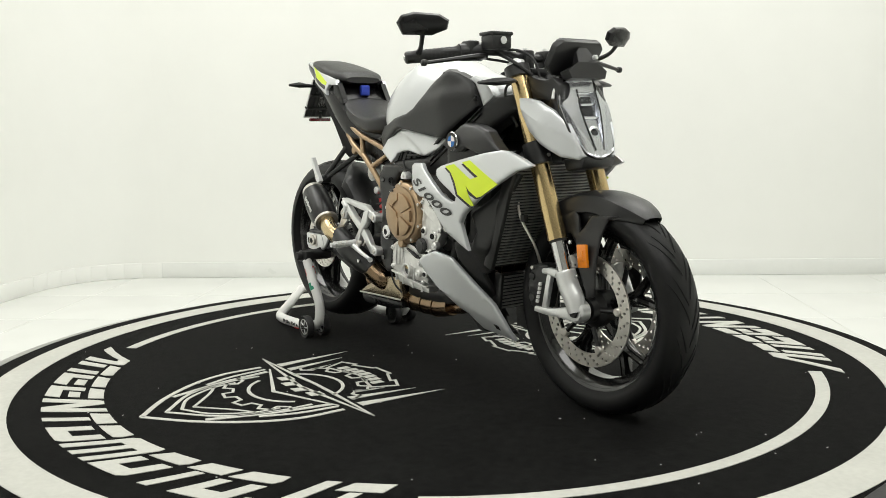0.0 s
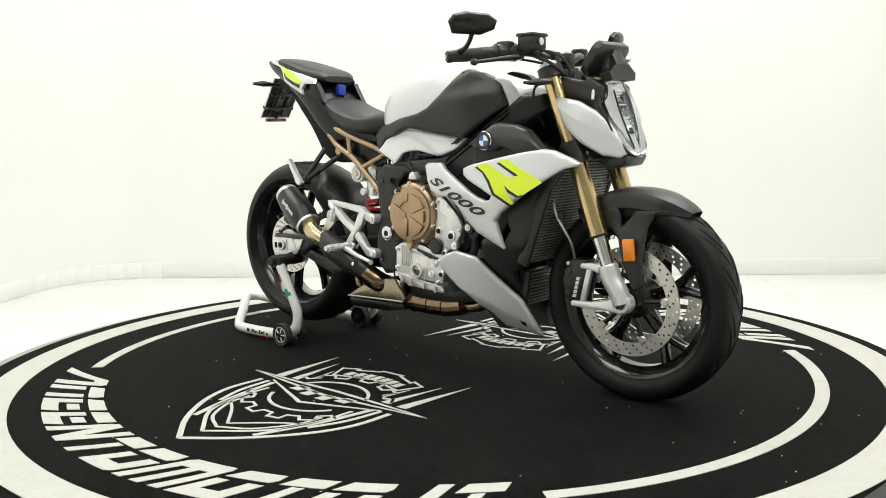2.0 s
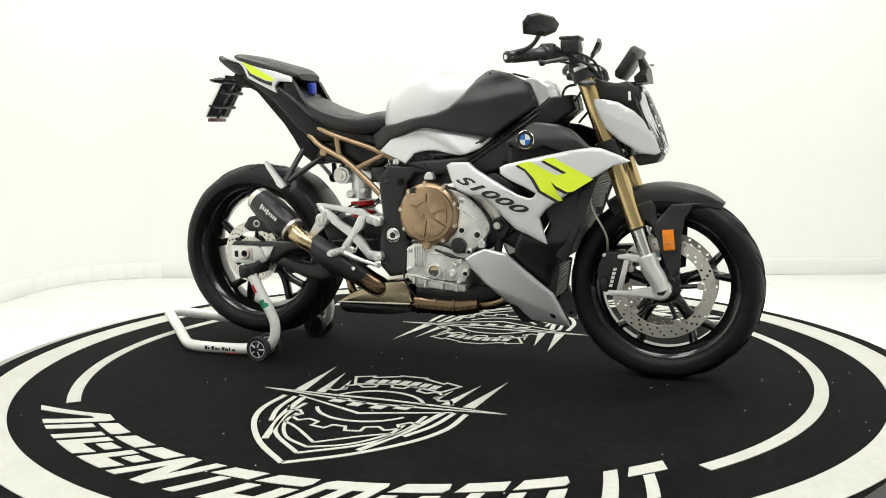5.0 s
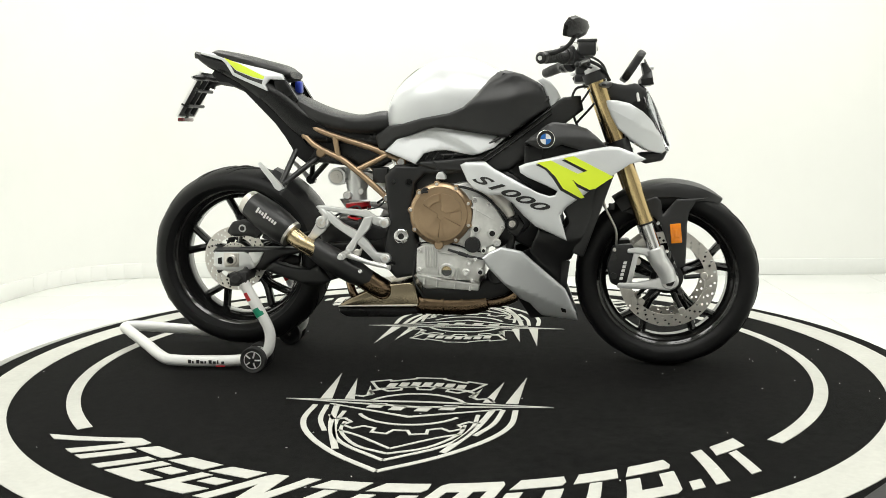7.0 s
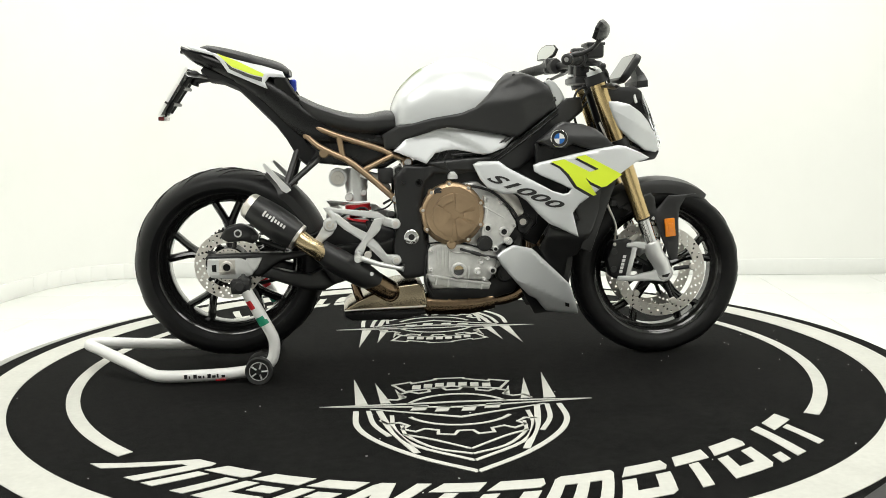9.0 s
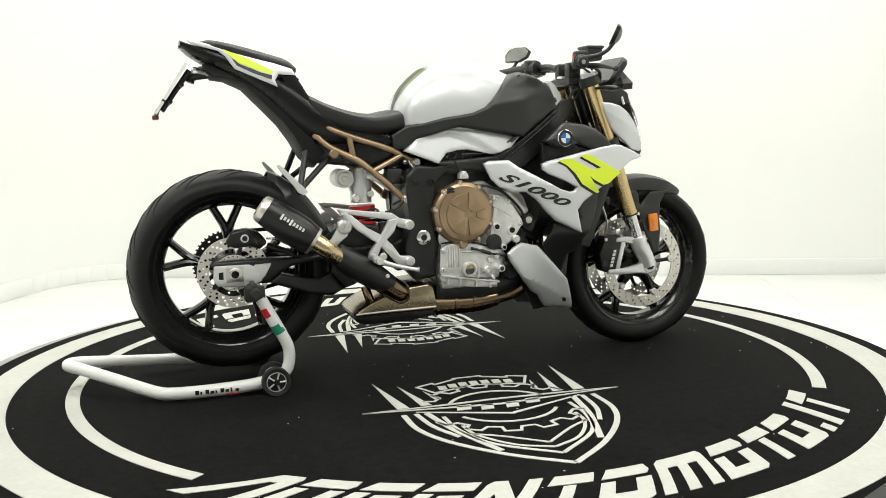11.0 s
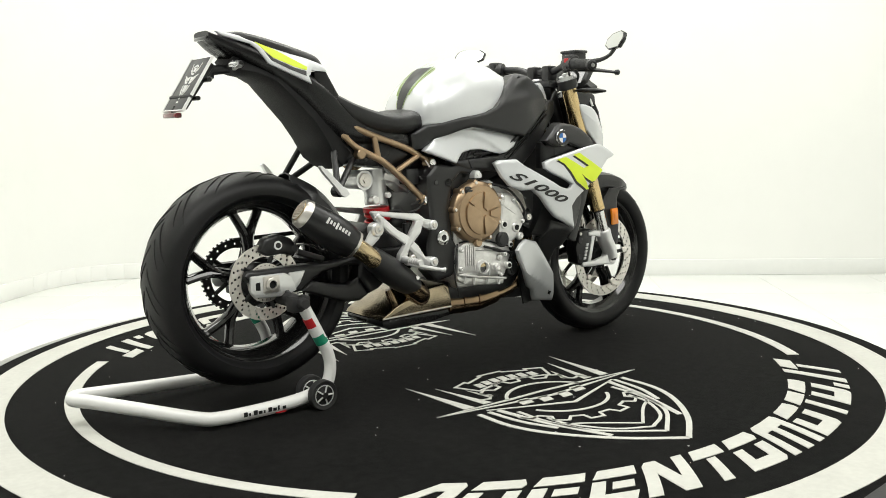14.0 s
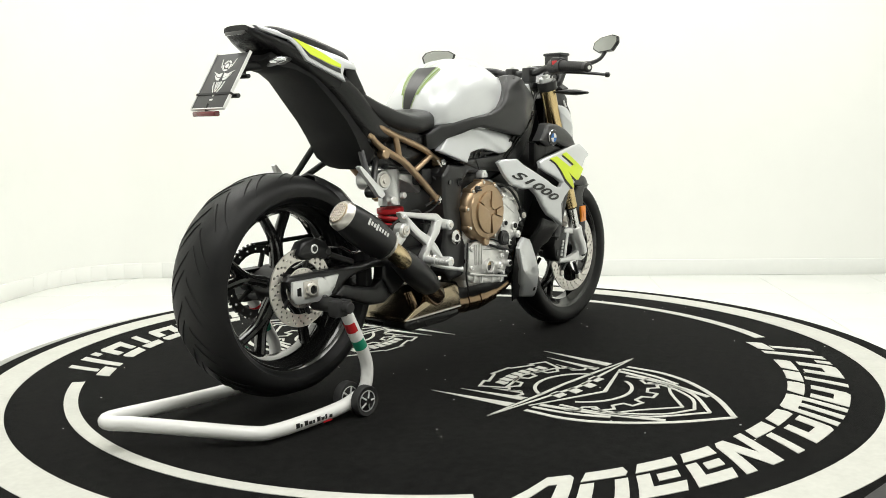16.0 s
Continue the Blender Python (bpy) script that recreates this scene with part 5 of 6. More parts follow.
for s in (-1, 1):
    sh = part("radiator_shroud", skin(SHROUD, shw, s, 0.012, 0.014, 0.004, 0.007), GREY, bike, "light grey radiator shroud with yellow letter-like flash")
    # yellow flash with a dark outline
    FLASH = [(0.325, 0.679), (0.368, 0.686), (0.449, 0.645), (0.480, 0.653), (0.405, 0.692), (0.437, 0.698), (0.557, 0.634), (0.502, 0.599), (0.485, 0.596), (0.450, 0.614), (0.433, 0.628), (0.470, 0.572), (0.459, 0.570), (0.405, 0.601), (0.382, 0.637), (0.356, 0.663)]
    part("yellow_flash", skin(FLASH, shw, s, 0.0015, 0.018, 0.0, 0.01, 0.0024), YELLOW, sh)
    part("decal_outline", skin([(x - 0.004 - 0.004 * (z < 0.66), z - 0.0055) for x, z in FLASH], shw, s, 0.001, 0.018, 0.0, 0.01, 0.0011), BLACKINK, sh)
    # model number along the lower arm
    fc = bpy.data.curves.new("model_number", "FONT")
    fc.body, fc.size, fc.shear, fc.space_character, fc.offset = "S1000", 0.062, 0.6, 1.06, 0.0016
    fo = bpy.data.objects.new("model_number", fc)
    scene.collection.objects.link(fo)
    bpy.context.view_layer.update()
    me = fo.to_mesh()
    fb = bmesh.new()
    fb.from_mesh(me)
    fo.to_mesh_clear()
    bpy.data.objects.remove(fo)
    xs = [v.co.x for v in fb.verts]
    for v in fb.verts:
        u = (v.co.x - min(xs)) / (max(xs) - min(xs))
        if s > 0:
            u = 1 - u
        h = v.co.y / 0.0434
        x = 0.124 + 0.236 * u + 0.008 * h
        z = 0.627 - 0.106 * u + 0.027 * h
        v.co = (x, s * (shw(x, z) + 0.002), z)
    part("model_number", fb, BLACKINK, sh, "black model number decal")
    em = part("air_panel", skin([(0.287, 0.742), (0.322, 0.769), (0.357, 0.796), (0.375, 0.803), (0.436, 0.795), (0.479, 0.780), (0.504, 0.759), (0.542, 0.722), (0.469, 0.712), (0.400, 0.733), (0.374, 0.720), (0.331, 0.722)], emw, s, 0.03, 0.014, 0.008, 0.010), SATIN, bike, "satin black upper side panel")
    part("air_duct", skin([(0.285, 0.650), (0.285, 0.735), (0.400, 0.738), (0.470, 0.722), (0.575, 0.724), (0.520, 0.680), (0.400, 0.650)], lambda x, z: emw(x, z) - 0.022, s, 0.02, 0.014, 0.006, 0.010), SEMI, bike, "black air duct behind the radiator shroud")
    c = Vector((0.353, s * (emw(0.353, 0.751) + 0.001), 0.751))
    bd = part("round_badge", lathe([(0.0265, 0.0), (0.0275, s * 0.004), (0.0255, s * 0.006), (0.018, s * 0.006)], 36, "y", c), CHROME, em, "round blue and white quartered badge")
    part("badge_ring", lathe([(0.0165, s * 0.0055), (0.0165, s * 0.0068), (0.0255, s * 0.0068), (0.0255, s * 0.0055)], 36, "y", c, True), BLACKINK, bd)
    for k in range(4):
        q = plate([(c.x, c.z)] + [(c.x + 0.0165 * math.cos(math.pi / 2 * k + a), c.z + 0.0165 * math.sin(math.pi / 2 * k + a)) for a in np.linspace(0, math.pi / 2, 7)], c.y + s * 0.0055, c.y + s * 0.0072)
        part("badge_quarter", q, WHITEINK if k % 2 == 0 else BLUE, bd)
    # dark inner panels round the radiator
    part("radiator_side", skin([(0.40, 0.54), (0.47, 0.585), (0.555, 0.66), (0.578, 0.66), (0.545, 0.61), (0.50, 0.52), (0.455, 0.42), (0.43, 0.37), (0.40, 0.36), (0.395, 0.22), (0.36, 0.28), (0.30, 0.40), (0.33, 0.47), (0.40, 0.45), (0.425, 0.49)], lambda x, z: 0.19 - 0.25 * max(0, x - 0.42) - 0.62 * max(0, 0.44 - z), s, 0.01, 0.03, 0.004, 0.012), SATIN, bike, "black radiator side panel")
    bp = part("belly_panel", skin([(0.153, 0.382), (0.176, 0.400), (0.211, 0.414), (0.274, 0.399), (0.289, 0.386), (0.411, 0.270), (0.428, 0.230), (0.449, 0.175), (0.453, 0.157), (0.440, 0.158), (0.336, 0.177), (0.314, 0.202), (0.299, 0.223), (0.268, 0.240), (0.223, 0.288), (0.170, 0.351)], belly_w, s, 0.010, 0.014, 0.006, 0.009, creases=(((0.218, 0.300), (0.451, 0.183)),)), GREY, bike, "light grey belly panel", sharp=27)
    # dark patch coloured for the shade in a screw recess
    part("screw_recess_shade", skin([(0.398, 0.205), (0.414, 0.200), (0.416, 0.186), (0.402, 0.190)], belly_w, s, 0.002, 0.014, 0.0, 0.004, 0.0015), RECESS_SHADE, bp)
    part("belly_inner", skin([(0.30, 0.40), (0.38, 0.36), (0.39, 0.20), (0.43, 0.165), (0.30, 0.165), (0.24, 0.27), (0.24, 0.38)], lambda x, z: max(0.03, blw(x, z) - 0.045), s, 0.006, 0.04, 0.0, 0.01), SATIN, bike)
rad = part("radiator", moved(box(-0.012, 0.012, -0.165, 0.165, -0.165, 0.165, 0.006), Matrix.Translation((0.505, 0, 0.545)) @ Matrix.Rotation(radians(20), 4, "Y")), DARK, bike, "black curved radiator")
for i in range(34):
    z = -0.155 + i * 0.0094
    m = Matrix.Translation((0.505, 0, 0.545)) @ Matrix.Rotation(radians(20), 4, "Y")
    part("fin", moved(box(0.011, 0.0165, -0.158, 0.158, z, z + 0.0042), m), RADIATOR, rad)
for s in (-1, 1):
    part("end_tank", moved(box(-0.016, 0.022, s * 0.163 - 0.008, s * 0.163 + 0.008, -0.167, 0.167, 0.005), Matrix.Translation((0.505, 0, 0.545)) @ Matrix.Rotation(radians(20), 4, "Y")), SATIN, rad, "black radiator end tank")
oc = part("oil_cooler", moved(box(-0.012, 0.012, -0.09, 0.09, -0.055, 0.055, 0.005), Matrix.Translation((0.400, 0, 0.302)) @ Matrix.Rotation(radians(8), 4, "Y")), DARK, bike, "small black oil cooler")
for i in range(10):
    z = -0.05 + i * 0.0105
    part("fin", moved(box(0.011, 0.0165, -0.085, 0.085, z, z + 0.005), Matrix.Translation((0.400, 0, 0.302)) @ Matrix.Rotation(radians(8), 4, "Y")), RADIATOR, oc)

for s in (-1, 1):
    part("end_tank", moved(box(-0.014, 0.020, s * 0.089 - 0.006, s * 0.089 + 0.006, -0.058, 0.058, 0.004), Matrix.Translation((0.400, 0, 0.302)) @ Matrix.Rotation(radians(8), 4, "Y")), SATIN, oc, "black oil cooler end tank")

# -- engine --
eng = part("engine_case", join(
    plate([(-0.06, 0.56), (-0.02, 0.60), (0.10, 0.62), (0.20, 0.56), (0.205, 0.43), (0.15, 0.40), (0.135, 0.27), (-0.05, 0.268), (-0.065, 0.34), (-0.06, 0.46)], -0.135, 0.14, 0.012)), ALU, bike, "silver cast engine case")
part("cylinder_block", plate([(0.06, 0.60), (0.22, 0.66), (0.31, 0.60), (0.30, 0.47), (0.20, 0.40), (0.10, 0.44)], -0.13, 0.14, 0.012), DARK, eng, "dark cylinder block")
sump = part("lower_case", plate([(-0.063, 0.407), (-0.034, 0.423), (0.043, 0.420), (0.106, 0.412), (0.155, 0.396), (0.166, 0.369), (0.147, 0.332), (0.138, 0.300), (0.041, 0.306), (-0.032, 0.318), (-0.067, 0.326)], -0.163, -0.13, 0.006), ALU, eng)
part("oil_pan", plate([(-0.066, 0.318), (-0.032, 0.310), (0.041, 0.298), (0.138, 0.288), (0.136, 0.268), (0.041, 0.274), (-0.032, 0.285), (-0.060, 0.300)], -0.157, -0.12, 0.004), ALU, eng, "silver oil pan")
part("pan_flange", plate([(-0.064, 0.325), (0.041, 0.305), (0.140, 0.291), (0.140, 0.284), (0.041, 0.297), (-0.064, 0.317)], -0.168, -0.14, 0.002), ALU, eng)
part("engine_front_cover", plate([(0.118, 0.575), (0.150, 0.572), (0.180, 0.558), (0.207, 0.514), (0.224, 0.487), (0.219, 0.464), (0.188, 0.420), (0.155, 0.399), (0.107, 0.410), (0.113, 0.479), (0.121, 0.524)], -0.166, -0.13, 0.006), ALU, eng, "cast front engine cover")
part("cylinder_side", plate([(0.149, 0.585), (0.198, 0.590), (0.234, 0.565), (0.255, 0.513), (0.228, 0.491), (0.205, 0.527), (0.180, 0.562)], -0.150, -0.11, 0.008), STEEL, eng, "pale cam chain housing")
clu = part("clutch_cover", lathe([(0.098, 0.0), (0.101, -0.006), (0.101, -0.030), (0.097, -0.036), (0.088, -0.040), (0.086, -0.046), (0.060, -0.051), (0.02, -0.053)], 56, "y", (0.018, -0.135, 0.518)), BRONZE, bike, "bronze painted round clutch cover")
for a in (20, 58, 96, 134, 172, 210, 300, 338):
    x, z = 0.018 + 0.096 * math.cos(radians(a)), 0.518 + 0.096 * math.sin(radians(a))
    part("lug", disc(x, -0.135, z, 0.0105, -0.036, 14), BRONZE, clu)
    part("bolt", disc(x, -0.170, z, 0.0055, -0.005, 10), STEEL, clu)
# raised sectors on the round face, with channels left between them
for a0, a1, r0, r1 in ((150, 262, 0.012, 0.070), (276, 332, 0.012, 0.070), (22, 86, 0.016, 0.070), (92, 146, 0.044, 0.070), (-18, 14, 0.030, 0.066)):
    arc = [radians(a0 + (a1 - a0) * k / 14) for k in range(15)]
    part("cover_relief", plate([(0.022 + r1 * math.cos(a), 0.515 + r1 * math.sin(a)) for a in arc] + [(0.022 + r0 * math.cos(a), 0.515 + r0 * math.sin(a)) for a in arc[::-1]], -0.1925, -0.178, 0.0025), BRONZE, clu)
part("filler_plug", join(disc(-0.028, -0.17, 0.590, 0.014, -0.010, 20), box(-0.038, -0.018, -0.186, -0.178, 0.587, 0.593, 0.002)), SATIN, clu, "black oil filler plug")
part("cover_rib", join(plate([(0.018 - 0.012, 0.425), (0.018 + 0.004, 0.423), (0.010 + 0.012, 0.465), (-0.004, 0.468)], -0.182, -0.15, 0.004), disc(0.012, -0.15, 0.420, 0.015, -0.03, 16)), BRONZE, clu)
# black cap, oil window, bosses and bolts
part("pulse_cap", join(disc(0.120, -0.163, 0.420, 0.0255, -0.013, 28), disc(0.120, -0.175, 0.420, 0.019, -0.003, 24)), SATIN, eng, "round black plastic cover")
win = part("oil_window", lathe([(0.0165, -0.160), (0.0165, -0.174), (0.0185, -0.177), (0.0235, -0.176), (0.026, -0.170), (0.026, -0.160)], 28, "y", (0.035, 0, 0.334), True), ALU, eng, "oil sight glass with a bright rim")
part("oil_glass", disc(0.035, -0.162, 0.334, 0.0168, -0.005, 24), SCREEN, win)
part("oil_level", plate([(0.0205, 0.3375), (0.0495, 0.3375), (0.048, 0.344), (0.042, 0.3485), (0.035, 0.350), (0.028, 0.3485), (0.022, 0.344)], -0.1685, -0.166), LINK, win)
for x, z, r, h, dark in ((0.131, 0.469, 0.0145, 0.010, True), (0.183, 0.456, 0.0165, 0.012, True), (0.197, 0.426, 0.0130, 0.018, False), (0.097, 0.329, 0.0130, 0.014, False), (0.144, 0.332, 0.0125, 0.018, True), (0.108, 0.361, 0.0110, 0.012, False), (0.155, 0.401, 0.0100, 0.014, True), (0.128, 0.372, 0.0085, 0.018, False), (0.215, 0.475, 0.0080, 0.010, False), (0.172, 0.550, 0.0080, 0.010, False), (0.127, 0.560, 0.0080, 0.010, False), (-0.052, 0.400, 0.0080, 0.010, False), (-0.055, 0.338, 0.0075, 0.010, False), (0.118, 0.302, 0.0070, 0.010, False)):
    bs = part("engine_boss", disc(x, -0.160, z, r, -h, 18), ALU, eng)
    part("bolt", disc(x, -0.160 - h, z, r * 0.55, -0.003, 6 if not dark else 14), RECESS_SHADE if dark else CHROME, bs)
for i in range(5):
    x = -0.036 + i * 0.0085
    part("case_rib", plate([(x, 0.345), (x + 0.004, 0.345), (x + 0.004, 0.413), (x, 0.413)], -0.1685, -0.16, 0.001), ALU, eng)
for x, z, x2, z2, r in ((0.116, 0.540, 0.185, 0.500, 0.003), (0.125, 0.500, 0.135, 0.560, 0.003), (0.005, 0.395, 0.090, 0.385, 0.003), (0.005, 0.330, 0.005, 0.400, 0.003), (0.065, 0.305, 0.070, 0.345, 0.0035), (0.005, 0.312, 0.000, 0.282, 0.0035), (0.062, 0.303, 0.058, 0.276, 0.0035), (0.110, 0.296, 0.108, 0.270, 0.0035), (-0.036, 0.318, -0.040, 0.290, 0.0035)):
    part("casting_rib", rod((x, -0.164, z), (x2, -0.164, z2), r, 8), ALU, eng)
part("case_joint", tube([(-0.060, -0.1645, 0.424), (0.0, -0.1655, 0.428), (0.06, -0.1655, 0.420), (0.10, -0.168, 0.408), (0.15, -0.168, 0.396)], 0.0028, 6), RECESS_SHADE, eng)
part("bracket_tab", join(plate([(0.004, 0.628), (0.036, 0.628), (0.036, 0.640), (0.026, 0.652), (0.014, 0.652), (0.006, 0.642)], -0.168, -0.14, 0.003), disc(0.020, -0.166, 0.640, 0.006, -0.004, 10)), SILVER, eng, "small bright bracket")
part("engine_hose", tube([(0.030, -0.150, 0.600), (0.085, -0.168, 0.604), (0.145, -0.172, 0.585), (0.190, -0.172, 0.548), (0.225, -0.165, 0.505), (0.225, -0.15, 0.47)], 0.0042, 8), RUBBER, eng)
part("sensor_plug", join(rod((0.040, -0.17, 0.404), (0.075, -0.174, 0.394), 0.0042, 8), rod((0.075, -0.174, 0.394), (0.105, -0.176, 0.384), 0.0062, 8), rod((0.105, -0.176, 0.384), (0.165, -0.172, 0.372), 0.0038, 8)), SATIN, eng, "black sensor lead and plug")
part("wire", tube([(0.150, -0.165, 0.376), (0.175, -0.160, 0.350), (0.170, -0.155, 0.320), (0.180, -0.150, 0.300)], 0.0028, 6), RUBBER, eng)
part("wire", tube([(-0.06, -0.155, 0.42), (-0.070, -0.160, 0.37), (-0.075, -0.160, 0.31), (-0.060, -0.155, 0.27), (-0.045, -0.14, 0.245)], 0.0032, 6), RUBBER, eng)
brk = part("engine_mount", join(plate([(0.225, 0.500), (0.262, 0.515), (0.285, 0.480), (0.262, 0.440), (0.232, 0.455)], -0.15, -0.10, 0.006), disc(0.246, -0.145, 0.486, 0.020, -0.018, 22)), DARK, eng, "black engine mount")
part("bolt", join(disc(0.246, -0.163, 0.486, 0.011, -0.004, 18), disc(0.246, -0.167, 0.486, 0.006, -0.003, 6)), STEEL, brk)
part("coolant_hose", tube([(0.185, -0.115, 0.34), (0.225, -0.125, 0.375), (0.24, -0.12, 0.43), (0.245, -0.12, 0.48)], 0.013, 12), RUBBER, eng)
part("oil_filter", lathe([(0.028, 0.0), (0.030, -0.006), (0.030, -0.05), (0.024, -0.056)], 22, "y", (0.190, -0.085, 0.315)), DARK, eng, "black oil filter")
part("engine_underside", plate([(-0.06, 0.290), (0.135, 0.280), (0.200, 0.335), (0.262, 0.310), (0.225, 0.245), (0.150, 0.226), (0.0, 0.222), (-0.06, 0.232)], -0.105, 0.105, 0.008), DARK, eng, "dark engine underside")
part("engine_core", plate([(-0.16, 0.66), (0.05, 0.72), (0.33, 0.75), (0.42, 0.70), (0.40, 0.56), (0.30, 0.40), (0.10, 0.50), (-0.15, 0.42)], -0.115, 0.115, 0.01), DARK, bike, "dark inner frame and airbox")

# -- exhaust --
EXA, EXB = Vector((-0.622, -0.156, 0.562)), Vector((-0.470, -0.184, 0.455))
ed = (EXB - EXA).normalized()
can = part("muffler", tube([EXA.lerp(EXB, k) for k in (0.06, 0.25, 0.5, 0.75, 0.93, 1.0)], [0.0435, 0.0485, 0.0520, 0.0515, 0.0455, 0.041], 40, curve=False), DARK, bike, "matt black muffler can with bright end cap")
part("end_cap", tube([EXA - ed * 0.006, EXA, EXA + ed * 0.016], [0.036, 0.0415, 0.0445], 36, curve=False), STEEL, can, "brushed steel end cap")
part("outlet", tube([EXA - ed * 0.0075, EXA - ed * 0.0055], [0.031, 0.031], 28, curve=False), LINK, can, "mesh covered outlet")
u = ed.cross(Vector((0, 1, 0))).normalized()
w = ed.cross(u)
for i in range(-3, 4):
    k = math.sqrt(0.03 ** 2 - (i * 0.0085) ** 2)
    for p, q in ((u, w), (w, u)):
        part("mesh_wire", rod(EXA - ed * 0.0085 + p * (i * 0.0085) + q * k, EXA - ed * 0.0085 + p * (i * 0.0085) - q * k, 0.0011, 5), STEEL, can)
part("clamp_band", tube([EXB - ed * 0.008, EXB + ed * 0.001], [0.0455, 0.0435], 36, curve=False), STEEL, can)
for i in range(8):
    q = EXA + ed * (0.055 + i * 0.0105)
    part("mark_bar", moved(box(-0.0032, 0.0032, -0.0008, 0.0008, -0.010 if i in (0, 3) else -0.006, 0.009 if i in (0, 3) else 0.005), Matrix.Translation(q + Vector((0.008, -0.0524, 0.008))) @ Matrix.Rotation(radians(34), 4, "Y")), WHITEINK, can)
part("link_pipe", tube([EXB - ed * 0.005, EXB + ed * 0.05, (-0.385, -0.175, 0.395), (-0.34, -0.16, 0.355)], [0.029, 0.0275, 0.0275, 0.028], 24, 6), LINK, bike, "gold tinted exhaust link pipe")
hs = part("heat_shield", tube([(-0.405, -0.172, 0.415), (-0.345, -0.168, 0.372), (-0.27, -0.15, 0.325), (-0.225, -0.14, 0.30)], [0.034, 0.042, 0.040, 0.030], 20, 6), SATIN, bike, "black exhaust heat shield")
part("bolt", disc(-0.245, -0.185, 0.335, 0.007, -0.005, 12), CHROME, hs)
part("down_pipe", tube([(-0.27, -0.145, 0.325), (-0.215, -0.13, 0.285), (-0.185, -0.110, 0.262), (-0.195, -0.06, 0.245)], 0.036, 20, 6), BURNT, bike)
part("small_pipe", tube([(-0.30, -0.11, 0.295), (-0.285, -0.115, 0.245), (-0.26, -0.09, 0.215)], 0.014, 14), BURNT, bike)
col = part("collector_box", plate([(-0.341, 0.201), (-0.329, 0.216), (-0.288, 0.240), (-0.231, 0.266), (-0.165, 0.284), (-0.094, 0.292), (-0.076, 0.280), (-0.063, 0.216), (-0.083, 0.203)], -0.130, 0.09, 0.014, 3), COLLECT, bike, "tarnished steel exhaust collector")
part("collector_shield", plate([(-0.338, 0.202), (-0.262, 0.206), (-0.078, 0.209), (-0.064, 0.185), (-0.150, 0.171), (-0.311, 0.170), (-0.335, 0.183)], -0.124, 0.085, 0.008), SEMI, col, "black lower collector shield")
part("weld_seam", tube([(-0.335, -0.130, 0.208), (-0.235, -0.131, 0.211), (-0.13, -0.131, 0.213), (-0.070, -0.130, 0.214)], 0.003, 8), STEEL, col)
part("header_pipe", tube([(-0.08, -0.075, 0.213), (0.0, -0.075, 0.208), (0.09, -0.075, 0.209), (0.16, -0.08, 0.220)], [0.036, 0.035, 0.035, 0.03], 22, 6), BURNT, bike, "heat-tinted exhaust header pipe")
for x in (-0.06, 0.005, 0.07):
    part("pipe_collar", tube([(x, -0.075, 0.209), (x + 0.010, -0.075, 0.209)], 0.0375, 22, curve=False), BURNT, bike)
for i, (y, dy) in enumerate(((-0.070, -0.078), (-0.03, -0.03), (0.02, 0.02), (0.07, 0.07))):
    part("header_pipe", tube([(0.13, -0.07 + 0.02 * i, 0.217), (0.20, y, 0.220), (0.265, dy, 0.255), (0.315, dy, 0.35), (0.31, dy, 0.45), (0.285, dy, 0.52)], 0.020, 16, 6), BURNT, bike, "heat-tinted exhaust header pipe")

# -- swingarm, chain and rear end --
CENTRE = 0.019
arm_w = lambda x, z: 0.125 - 0.02 * max(0, (x + 0.4) / 0.3)
